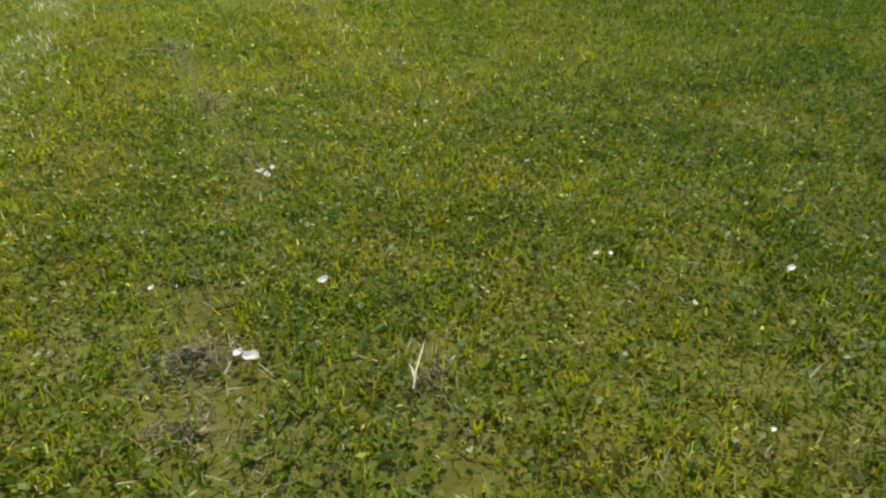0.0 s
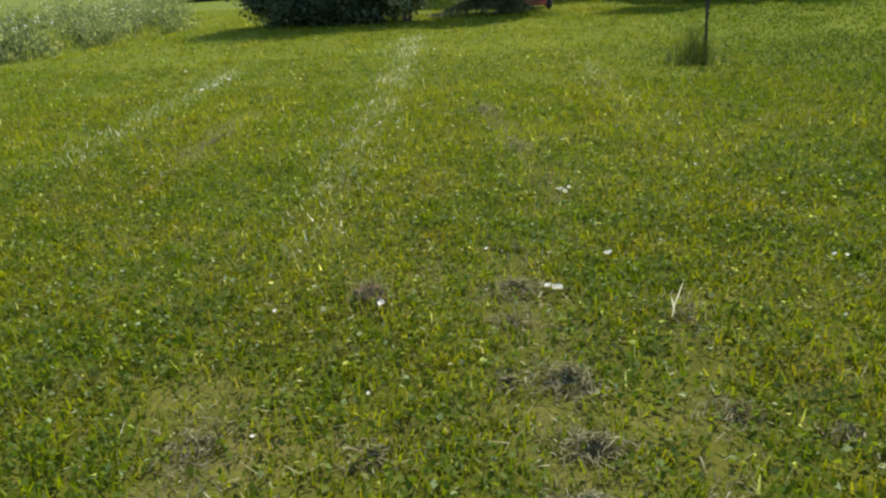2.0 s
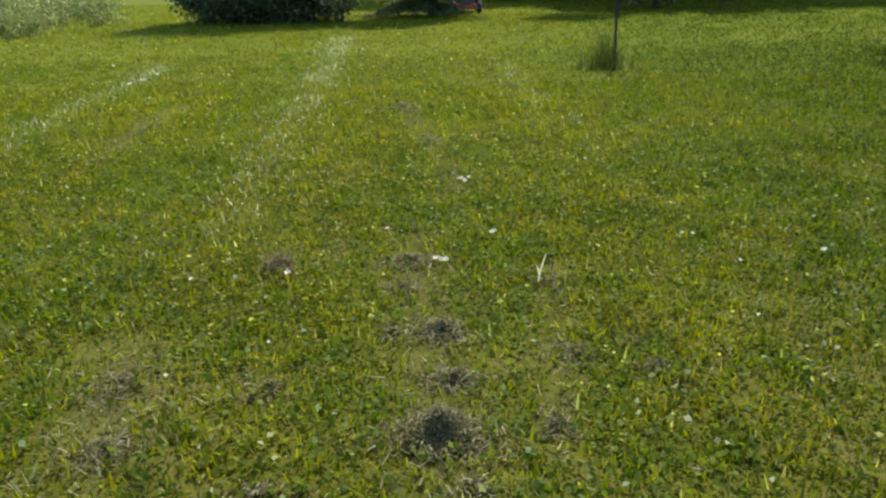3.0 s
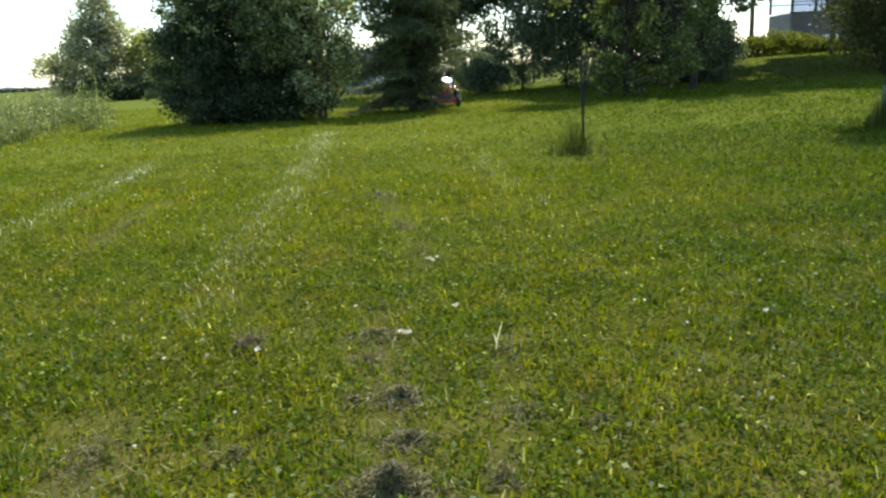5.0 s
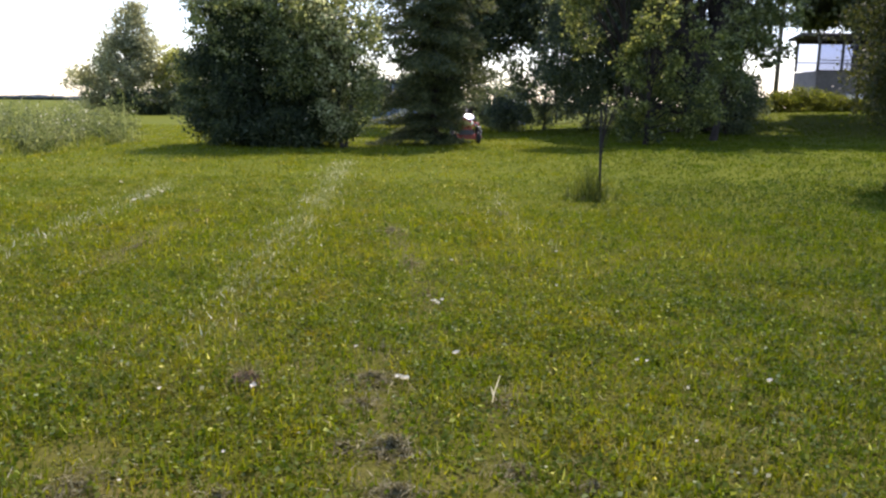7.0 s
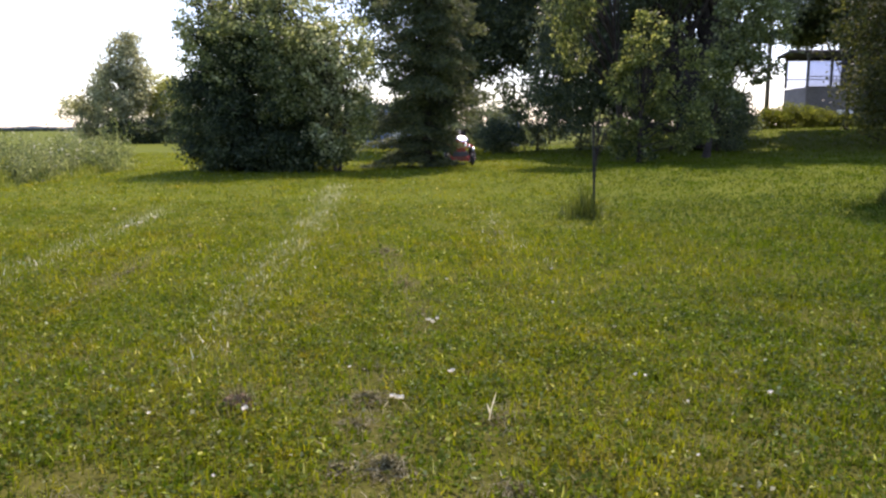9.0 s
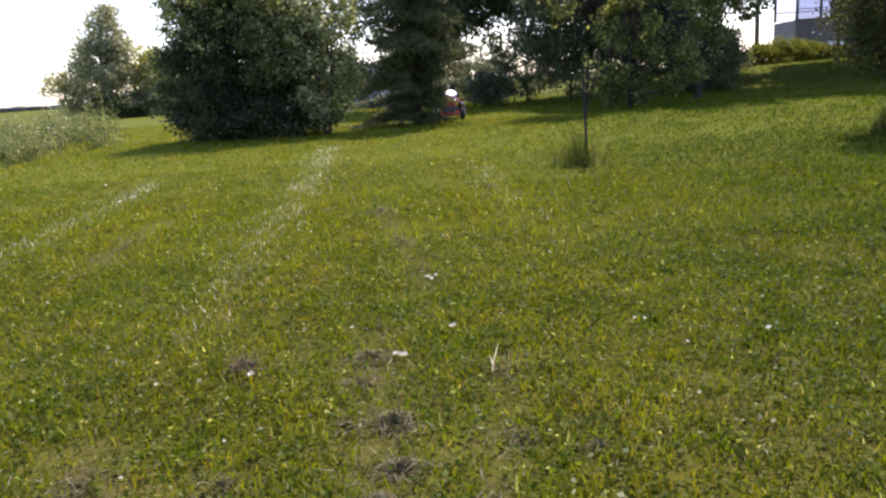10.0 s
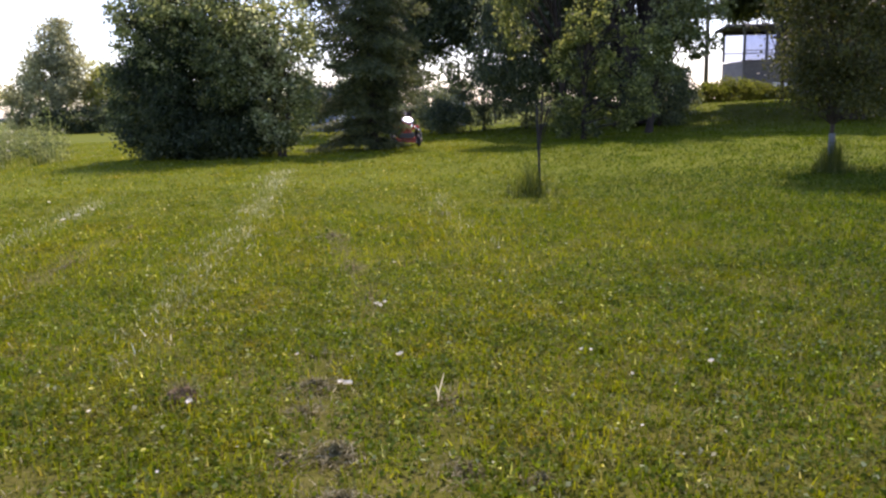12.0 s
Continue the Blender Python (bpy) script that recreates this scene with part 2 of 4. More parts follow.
M_RED = mottled("red_enamel", [(0.3, (0.36, 0.02, 0.02)), (0.7, (0.48, 0.035, 0.03))], 3.0, 0.22, 0.6, 0.03, 0.001)
M_RUBBER = mottled("rubber", [(0.3, (0.02, 0.02, 0.02)), (0.7, (0.04, 0.04, 0.04))], 12.0, 0.8, 0.3, 0.3, 0.004)
M_CHROME = mottled("polished_metal", [(0.3, (0.80, 0.80, 0.80)), (0.7, (0.9, 0.9, 0.9))], 4.0, 0.18, 0.5, 0.02, 0.001, 1.0)
M_DIRT = mottled("bare_soil", [(0.3, (0.17, 0.105, 0.058)), (0.7, (0.32, 0.22, 0.135))], 26.0, 0.95, 0.1, 0.9, 0.02)
M_PETAL = leaf_material("bleached_leaf", [(0.0, (0.74, 0.73, 0.64)), (1.0, (0.84, 0.83, 0.76))], 0.45, 0.5, 0.5, (0.9, 0.88, 0.84), 60.0, 1.1)
M_STALK = leaf_material("straw_stalk", [(0.0, (0.70, 0.66, 0.48)), (1.0, (0.80, 0.76, 0.60))], 0.5, 0.4, 0.5, (0.88, 0.86, 0.8), 50.0, 1.15)
# the bluish grey paints distance haze on the woods
M_FAR = mottled("far_woods", [(0.3, (0.07, 0.09, 0.09)), (0.7, (0.11, 0.13, 0.125))], 0.06, 0.95, 0.05, 0.8, 1.0)
M_GUARD = mottled("grey_plastic", [(0.3, (0.10, 0.125, 0.15)), (0.7, (0.17, 0.195, 0.23))], 8.0, 0.45, 0.4, 0.1, 0.002)
M_GLASS, _nt, _b = material("window_glass", 0.03, 0.5)
_b.inputs["Transmission Weight"].default_value = 1.0
_b.inputs["IOR"].default_value = 1.02
_b.inputs["Base Color"].default_value = (0.44, 0.47, 0.58, 1)


# ---- mesh helpers ----
def mesh_of(name, verts, faces, mat, smooth=False):
    """A mesh from vertices (n, 3) and faces: a list of index arrays, each (k, 3) or (k, 4)."""
    me = bpy.data.meshes.new(name)
    verts = np.asarray(verts, dtype=np.float32)
    faces = [np.asarray(f, dtype=np.int32) for f in faces if len(f)]
    loops = np.concatenate([f.ravel() for f in faces])
    sizes = np.concatenate([np.full(len(f), f.shape[1], dtype=np.int32) for f in faces])
    starts = np.concatenate(([0], np.cumsum(sizes)[:-1])).astype(np.int32)
    me.vertices.add(len(verts))
    me.vertices.foreach_set("co", verts.ravel())
    me.loops.add(len(loops))
    me.loops.foreach_set("vertex_index", loops)
    me.polygons.add(len(sizes))
    me.polygons.foreach_set("loop_start", starts)
    me.update(calc_edges=True)
    me.validate()
    if smooth:
        me.polygons.foreach_set("use_smooth", np.ones(len(me.polygons), dtype=bool))
    me.materials.append(mat)
    return me


def thing(name, label, category, at=(0, 0, 0), group="", kind=""):
    ob = new(name)
    ob.location = at
    ob.empty_display_size = 0.2
    return tagged(ob, label, category, group, kind)


def under(ob, parent, label=""):
    ob.parent = parent
    return tagged(ob, label)


def part(name, bm, mat, parent, label=""):
    me = bpy.data.meshes.new(name)
    bm.to_mesh(me)
    bm.free()
    me.materials.append(mat)
    return under(new(name, me), parent, label)


def box(size, at=(0, 0, 0), bevel=0.0, turn=(0, 0, 0)):
    bm = bmesh.new()
    bmesh.ops.create_cube(bm, size=1.0, matrix=pose(*at, *turn) @ Matrix.Diagonal((*size, 1)))
    if bevel:
        bmesh.ops.bevel(bm, geom=bm.edges[:], offset=bevel, segments=2, affect="EDGES")
    return bm


def cylinder(r1, r2, h, at=(0, 0, 0), turn=(0, 0, 0), n=16, bevel=0.0):
    bm = bmesh.new()
    bmesh.ops.create_cone(bm, cap_ends=True, segments=n, radius1=r1, radius2=r2, depth=h, matrix=pose(*at, *turn))
    if bevel:
        rim = [e for e in bm.edges if len(e.link_faces) == 2 and any(len(f.verts) > 4 for f in e.link_faces)]
        bmesh.ops.bevel(bm, geom=rim, offset=bevel, segments=2, affect="EDGES")
    for f in bm.faces:
        f.smooth = len(f.verts) == 4
    return bm


def terrain(x, y):
    """The ground's height: a lawn that rises a little towards the trees and the house, and small swells."""
    x, y = np.asarray(x, dtype=float), np.asarray(y, dtype=float)
    sx, sy = np.clip((x - 5) / 12, 0, 1), np.clip((y - 24) / 22, 0, 1)
    rise = 1.15 * sx * sx * (3 - 2 * sx) * sy * sy * (3 - 2 * sy)
    def ease(v):
        v = np.clip(v, 0, 1)
        return v * v * (3 - 2 * v)
    rise = rise + 0.20 * ease((y - 10) / 12) * ease((x + 13) / 6) + 0.018 * np.clip(x - 0.5, 0, 9.5) * ease((y - 5) / 8)
    swell = 0.018 * np.sin(x * 1.7 + 0.6 * y) * np.sin(y * 1.1 - 0.4 * x) + 0.012 * np.sin(x * 4.1 + 1.3) * np.sin(y * 3.3 + 0.5)
    return rise + swell


def tube(points, radii, sides=7):
    """Vertices and quads of a tapered tube along points."""
    p = np.asarray(points, dtype=float)
    d = np.gradient(p, axis=0)
    d /= np.linalg.norm(d, axis=1)[:, None] + 1e-9
    ref = np.where(np.abs(d[:, 2:3]) > 0.9, np.array([[1.0, 0, 0]]), np.array([[0, 0, 1.0]]))
    u = np.cross(d, ref)
    u /= np.linalg.norm(u, axis=1)[:, None] + 1e-9
    v = np.cross(d, u)
    a = np.linspace(0, 2 * np.pi, sides, endpoint=False)
    ring = p[:, None] + np.asarray(radii)[:, None, None] * (np.cos(a)[None, :, None] * u[:, None] + np.sin(a)[None, :, None] * v[:, None])
    n = len(p)
    i, j = np.meshgrid(np.arange(n - 1), np.arange(sides), indexing="ij")
    k = (j + 1) % sides
    f = np.stack([i * sides + j, i * sides + k, (i + 1) * sides + k, (i + 1) * sides + j], -1).reshape(-1, 4)
    return ring.reshape(-1, 3), f


def gather(pieces):
    """Joins (vertices, faces) pairs."""
    vs, fs, base = [], [], 0
    for v, f in pieces:
        vs.append(v)
        fs.append(np.asarray(f) + base)
        base += len(v)
    return np.concatenate(vs), [np.concatenate(fs)]


def unit(a):
    return a / (np.linalg.norm(a, axis=-1, keepdims=True) + 1e-9)


def leaves(rng, at, size, up=0.5, wide=0.36, along=None):
    """Folded four-cornered leaves at the places given."""
    n = len(at)
    nrm = unit(rng.normal(size=(n, 3)) + np.array([0, 0, up]))
    a = rng.normal(size=(n, 3)) if along is None else along + 0.5 * rng.normal(size=(n, 3))
    a = unit(a - (a * nrm).sum(1, keepdims=True) * nrm)
    b = np.cross(nrm, a)
    s = (size * rng.uniform(0.6, 1.3, n))[:, None]
    v = np.empty((n, 4, 3))
    v[:, 0] = at
    v[:, 1] = at + s * (0.5 * a + wide * b + 0.12 * nrm)
    v[:, 2] = at + s * a
    v[:, 3] = at + s * (0.5 * a - wide * b + 0.12 * nrm)
    return v.reshape(-1, 3), np.arange(n * 4).reshape(n, 4)


def blades(rng, x, y, z, length, width, lean=0.5, two=False):
    """Grass blades that stand on (x, y, z); two: with a bend."""
    n = len(x)
    ang, tilt = rng.uniform(0, 2 * np.pi, n), np.abs(rng.normal(0, lean, n))
    d = np.stack([np.cos(ang), np.sin(ang), np.zeros(n)], 1)
    face = ang + rng.normal(1.57, 0.6, n)
    side = np.stack([np.cos(face), np.sin(face), np.zeros(n)], 1) * (width * rng.uniform(0.6, 1.3, n) / 2)[:, None]
    l = (length * rng.uniform(0.45, 1.25, n))[:, None]
    base = np.stack([x, y, z], 1)
    upv = np.array([0, 0, 1.0])
    st, ct = np.sin(tilt)[:, None], np.cos(tilt)[:, None]
    mid = base + l * 0.55 * (d * st * 0.6 + upv * ct)
    tip = base + l * (d * st * 1.1 + upv * ct * (0.95 - 0.25 * st))
    if two:
        v = np.stack([base - side, base + side, mid + side * 0.8, mid - side * 0.8, tip], 1)
        i = np.arange(n)[:, None] * 5
        return v.reshape(-1, 3), [i + np.array([[0, 1, 2, 3]]), i + np.array([[3, 2, 4]])]
    v = np.stack([base - side, base + side, tip + side * 0.25, tip - side * 0.25], 1)
    return v.reshape(-1, 3), [np.arange(n * 4).reshape(n, 4)]


# ---- ground ----
def ground():
    far = np.array([40, 60, 90, 140, 220, 350, 600, 1000, 1600.0])
    xs = np.concatenate([-far[::-1], np.arange(-34, 34.1, 0.5), far])
    ys = np.concatenate([-far[::-1], np.arange(-20, 62.1, 0.5), far[2:]])
    gx, gy = np.meshgrid(xs, ys)
    v = np.stack([gx, gy, terrain(gx, gy)], -1).reshape(-1, 3)
    w = len(xs)
    i, j = np.meshgrid(np.arange(len(ys) - 1), np.arange(w - 1), indexing="ij")
    f = np.stack([i * w + j, i * w + j + 1, (i + 1) * w + j + 1, (i + 1) * w + j], -1).reshape(-1, 4)
    ob = new("ground", mesh_of("ground", v, [f], M_GROUND, True))
    tagged(ob, "level mown lawn of yellow-green grass over soil", "lawn", kind="structure")


ground()


def streak(x, y):
    """How much a spot lies in one of the lines that the mower left."""
    s = np.zeros_like(x)
    for x0, y0, x1, y1, wide, far in ((-1.50, 4.0, -2.42, 17.0, 0.24, 17.0), (-4.20, 6.6, -4.85, 13.0, 0.20, 13.0), (0.80, 8.6, 0.66, 12.4, 0.20, 12.4), (0.98, 6.1, 1.06, 8.2, 0.05, 8.2)):
        c = x0 + (x1 - x0) * (y - y0) / (y1 - y0)
        s = np.maximum(s, np.exp(-((x - c) / wide) ** 2) * ((y > y0) & (y < far)))
    return s


def dry(x, y):
    """Lines of dried clippings."""
    s = np.zeros_like(x)
    for x0, y0, x1, y1, wide in ((-0.22, 2.1, -0.42, 4.6, 0.17), (-0.10, 5.3, -0.76, 9.4, 0.12), (-3.14, 6.6, -3.36, 9.2, 0.13), (-1.30, 2.1, -1.52, 3.2, 0.18), (0.12, 2.3, 0.32, 4.0, 0.10)):
        c = x0 + (x1 - x0) * (y - y0) / (y1 - y0)
        s = np.maximum(s, np.exp(-((x - c) / wide) ** 2) * ((y > y0) & (y < y1)))
    return s


def scatter(rng, x0, x1, y0, y1, per, patchy=0.45, soft=0.0):
    n = int((x1 - x0) * (y1 - y0) * per)
    x, y = rng.uniform(x0, x1, n), rng.uniform(y0, y1, n)
    p = 0.5 + 0.25 * np.sin(x * 3.1 + 2 * np.sin(y * 1.3)) * np.sin(y * 2.7 + 1.7 * np.sin(x * 1.9)) + 0.25 * np.sin(x * 9 + 3 * np.sin(y * 5)) * np.sin(y * 8 + 2 * np.sin(x * 6))
    keep = rng.uniform(size=n) < 1 - patchy + patchy * p
    rim = np.minimum.reduce([x - x0, x1 - x, y - y0, y1 - y])
    keep &= rng.uniform(size=n) < np.clip(rim / max(soft, 1e-6), 0, 1)
    return x[keep], y[keep], p[keep]


def tufts(rng, x0, x1, y0, y1, tufts_per, blades_per, spread, soft):
    """Blades in tufts: places, a height factor and a common lean for each tuft."""
    x, y, p = scatter(rng, x0, x1, y0, y1, tufts_per, 0.5, soft)
    tall = np.clip(0.55 + 0.5 * p + rng.normal(0, 0.28, len(x)), 0.3, 1.5)
    k = rng.integers(int(blades_per * 0.4), int(blades_per * 1.6), len(x))
    i = np.repeat(np.arange(len(x)), k)
    s = spread * rng.uniform(0.6, 1.4, len(x))
    return x[i] + rng.normal(0, 1, len(i)) * s[i], y[i] + rng.normal(0, 1, len(i)) * s[i], tall[i]


def lawn():
    rng = np.random.default_rng(11)
    # extent, short blades and tufts on a square metre, blades in a tuft, its spread, blade length and width
    zones = ((-5.2, 5.2, 0.6, 7.6, 1700, 62, 34, 0.034, 0.054, 0.0095, True, 1.2), (-10.4, 10.4, 6.4, 14.5, 820, 13, 25, 0.05, 0.072, 0.013, False, 1.2),
             (-11, -3.8, -1.0, 7.6, 380, 8, 20, 0.05, 0.07, 0.014, False, 1.4), (3.8, 11, -1.0, 7.6, 380, 8, 20, 0.05, 0.07, 0.014, False, 1.4),
             (-16, 18, 13.0, 25, 270, 5, 22, 0.09, 0.085, 0.020, False, 1.4), (-28, 28, 23, 46, 72, 2, 14, 0.16, 0.10, 0.04, False, 2.5), (-12, 12, -9, 2.0, 250, 6, 18, 0.05, 0.07, 0.016, False, 1.6))
    near, far = [], []
    for x0, x1, y0, y1, short, per, each, spread, length, width, two, soft in zones:
        xa, ya, pa = scatter(rng, x0, x1, y0, y1, short, 0.35, soft)
        xb, yb, pb = tufts(rng, x0, x1, y0, y1, per, each, spread, soft)
        x, y, tall = np.concatenate([xa, xb]), np.concatenate([ya, yb]), np.concatenate([0.55 + 0.3 * pa, pb])
        keep = rng.uniform(size=len(x)) > 0.85 * dry(x, y) + 0.45 * streak(x, y)
        keep &= x > -10.4 - np.clip(y - 25, 0, 99) * 0.42
        x, y, tall = x[keep], y[keep], tall[keep]
        (near if two else far).append(blades(rng, x, y, terrain(x, y) - 0.004, length * tall, width, 0.90 if two else 0.85, two))
    # laid-over blades beneath the standing ones
    for x0, x1, y0, y1, per, length, width, group in ((-4.4, 4.4, 0.8, 7.2, 2200, 0.060, 0.010, near), (-8, 8, 6.2, 11, 800, 0.085, 0.015, far)):
        x, y, p = scatter(rng, x0, x1, y0, y1, per, 0.3, 0.9)
        keep = rng.uniform(size=len(x)) > 0.65 * dry(x, y)
        x, y = x[keep], y[keep]
        group.append(blades(rng, x, y, terrain(x, y) + rng.uniform(0, 0.018, len(x)), length, width, 1.25))
    for name, label, group, mat in (("lawn_grass", "short mown yellow-green grass blades covering the lawn", near, M_GRASS), ("lawn_sward", "even mown yellow-green grass reaching to the trees", far, M_GRASS_FAR)):
        vs, fs, base = [], [], 0
        for v, f in group:
            vs.append(v)
            fs += [k + base for k in f]
            base += len(v)
        ob = new(name, mesh_of(name, np.concatenate(vs), fs, mat))
        tagged(ob, label, "grass", kind="stuff")
    # clover and broad weeds between the blades
    pieces = []
    for x0, x1, y0, y1, per, size, soft in ((-4.8, 4.8, 0.8, 7.4, 1250, 0.026, 0.8), (-10, 10, 6.4, 15, 420, 0.032, 2.0), (-13, 13, 11, 24, 90, 0.042, 5.0)):
        x, y, p = scatter(rng, x0, x1, y0, y1, per, 0.95, soft)
        keep = rng.uniform(size=len(x)) > 0.9 * dry(x, y) + 0.7 * streak(x, y)
        x, y = x[keep], y[keep]
        at = np.stack([x, y, terrain(x, y) + rng.uniform(0.02, 0.060, len(x))], 1)
        for k in range(2):
            pieces.append(leaves(rng, at + rng.normal(0, size * 0.3, at.shape) * [1, 1, 0.2], size, 1.1, 0.40))
    ob = new("clover", mesh_of("clover", *gather(pieces), M_CLOVER))
    tagged(ob, "scattered small clover leaves among the lawn grass", "clover", kind="stuff")
    # pale, laid-over blades in the mower's lines
    x, y, p = scatter(rng, -6, 3, 3.5, 18, 1500, 0.2)
    keep = rng.uniform(size=len(x)) < np.where(x > 0, 0.20, 0.50) * np.clip((y - 3.4) / 2.8, 0.14, 0.9) * streak(x, y) * np.clip(0.55 + 0.3 * np.sin(y * 2.3 + 0.9 * np.sin(y * 5)) + 0.6 * np.sin(x * 17 + y * 7.3) * np.sin(y * 11), 0.06, 1)
    x, y = x[keep], y[keep]
    v, f = blades(rng, x, y, terrain(x, y) + 0.03, 0.05 + 0.0035 * y, 0.010, 1.1)
    ob = new("flattened_grass", mesh_of("flattened_grass", v, f, M_SILVER))
    tagged(ob, "silvery flattened grass along the mower lines", "grass", kind="stuff")
    x, y, p = scatter(rng, -5, 2, 1.8, 12, 1800, 0.2)
    keep = rng.uniform(size=len(x)) < 0.55 * dry(x, y) * np.where(np.sin(y * 3.9 + 2 * np.sin(y * 1.7)) > -0.2, 1, 0.2)
    x, y = x[keep], y[keep]
    v, f = blades(rng, x, y, terrain(x, y) + 0.025, 0.058, 0.006, 1.15)
    ob = new("dry_clippings", mesh_of("dry_clippings", v, f, M_STRAW))
    tagged(ob, "thin line of dried grey-brown grass clippings", "clippings", kind="stuff")


lawn()


# ---- small things on the lawn ----
def hay_clump(x, y, wide, deep, high, n, seed):
    """A matted tuft of dried clippings."""
    rng = np.random.default_rng(seed)
    a = rng.uniform(0, 2 * np.pi, n)
    r = np.abs(rng.normal(0, 0.55, n)) * (1 + 0.4 * np.sin(2 * a + seed) + 0.25 * np.sin(5 * a + 2 * seed))
    px, py = r * np.cos(a) * wide, r * np.sin(a) * deep
    lift = high * np.exp(-1.6 * r ** 2) * rng.uniform(0.15, 1.0, n) * np.clip(0.72 + 0.5 * np.sin(a + 0.5 * seed % 1), 0.12, 1.1)
    d = unit(rng.normal(size=(n, 3)) * [1, 1, 0.35])
    l = rng.uniform(0.020, 0.058, n)[:, None]
    side = unit(np.cross(d, rng.normal(size=(n, 3)))) * 0.0022
    c = np.stack([px, py, lift + 0.012], 1)
    bend = np.array([0, 0, 0.012]) * rng.uniform(-0.5, 1, (n, 1))
    v = np.stack([c - d * l / 2 - side, c - d * l / 2 + side, c + bend + side, c + bend - side, c + d * l / 2 + side * 0.5, c + d * l / 2 - side * 0.5], 1).reshape(-1, 3)
    v[:, 2] = np.maximum(v[:, 2], 0.004)
    i = np.arange(n)[:, None] * 6
    me = mesh_of("clipping_clump", v, [np.concatenate([i + np.array([[0, 1, 2, 3]]), i + np.array([[3, 2, 4, 5]])])], M_STRAW)
    ob = new("clipping_clump", me)
    ob.location = (x, y, float(terrain(x, y)))
    tagged(ob, "matted tuft of dried grey grass clippings on the lawn", "clippings", "clumps of clippings", "stuff")


for k, (x, y, w, d, h, n) in enumerate(((-0.25, 2.40, 0.19, 0.13, 0.11, 2100), (-0.20, 2.79, 0.17, 0.09, 0.045, 620), (-0.25, 3.19, 0.17, 0.14, 0.07, 1000), (-0.46, 3.18, 0.10, 0.08, 0.03, 260), (-0.42, 4.05, 0.21, 0.15, 0.045, 820), (-0.44, 3.70, 0.15, 0.12, 0.03, 320),
                                        (-0.71, 8.72, 0.24, 0.36, 0.04, 620), (-0.39, 6.98, 0.10, 0.35, 0.03, 260), (-0.20, 5.85, 0.10, 0.22, 0.03, 200), (-1.44, 2.79, 0.17, 0.20, 0.03, 520), (-1.30, 2.36, 0.16, 0.16, 0.03, 420), (-0.87, 2.73, 0.12, 0.12, 0.035, 340), (-0.77, 2.15, 0.14, 0.10, 0.03, 300),
                                        (0.28, 3.00, 0.12, 0.12, 0.03, 360), (0.13, 2.46, 0.10, 0.12, 0.03, 240), (0.29, 3.75, 0.14, 0.10, 0.02, 220), (-0.15, 2.13, 0.12, 0.09, 0.03, 240), (-3.18, 7.66, 0.10, 0.55, 0.03, 300), (-3.37, 10.02, 0.16, 0.2, 0.04, 200), (0.65, 10.41, 0.24, 0.50, 0.03, 320), (0.56, 2.85, 0.10, 0.10, 0.03, 160))):
    hay_clump(x, y, w, d, h, n, 40 + k)


def curled_leaf(x, y, size, turn, seed, label):
    """A small bleached leaf, cupped and bent."""
    bm = bmesh.new()
    bmesh.ops.create_grid(bm, x_segments=7, y_segments=5, size=0.5)
    rng = random.Random(seed)
    for v in bm.verts:
        u, w = v.co.x * 2, v.co.y * 2
        v.co.y *= (1 - 0.75 * abs(u) ** 2.2)
        v.co.z = 0.22 * w * w + 0.14 * u * u + 0.05 * math.sin(4 * u + seed) + rng.uniform(-0.01, 0.01)
    bmesh.ops.solidify(bm, geom=bm.faces[:], thickness=0.02)
    bmesh.ops.transform(bm, matrix=Matrix.Diagonal((size, size * 0.7, size, 1)), verts=bm.verts)
    me = bpy.data.meshes.new("fallen_leaf")
    bm.to_mesh(me)
    bm.free()
    me.materials.append(M_PETAL)
    ob = new("fallen_leaf", me)
    ob.matrix_world = pose(x, y, float(terrain(x, y)) + 0.056, 8, -6, turn)
    tagged(ob, label, "leaf", "fallen leaves")


for k, (x, y, s, a) in enumerate(((0.03, 4.35, 0.060, 20), (-0.24, 3.95, 0.080, -35), (-0.28, 3.99, 0.050, 40), (-1.01, 3.80, 0.060, 80), (-0.10, 5.47, 0.065, 110), (-0.13, 5.53, 0.055, 10), (-0.07, 5.56, 0.050, 60),
                                  (1.68, 3.95, 0.050, 15), (-1.45, 3.70, 0.033, 70), (-1.25, 2.78, 0.026, 0), (0.00, 7.15, 0.040, 30), (1.22, 3.84, 0.033, 90), (1.06, 4.27, 0.036, 20), (1.11, 4.25, 0.033, 70), (1.07, 3.22, 0.026, 33), (-0.57, 4.50, 0.036, 45),
                                  (1.16, 5.27, 0.036, 15), (0.85, 6.13, 0.040, 75), (1.03, 7.53, 0.046, 5), (-4.56, 11.32, 0.110, 10), (-4.63, 11.01, 0.100, 50), (-4.52, 11.78, 0.100, 120), (-5.59, 12.79, 0.100, 140), (-1.68, 8.02, 0.040, 25), (-1.66, 6.67, 0.036, 65), (-0.93, 3.03, 0.026, 95))):
    curled_leaf(x, y, s * 0.72, a, k, "small bleached whitish leaf lying on the grass")


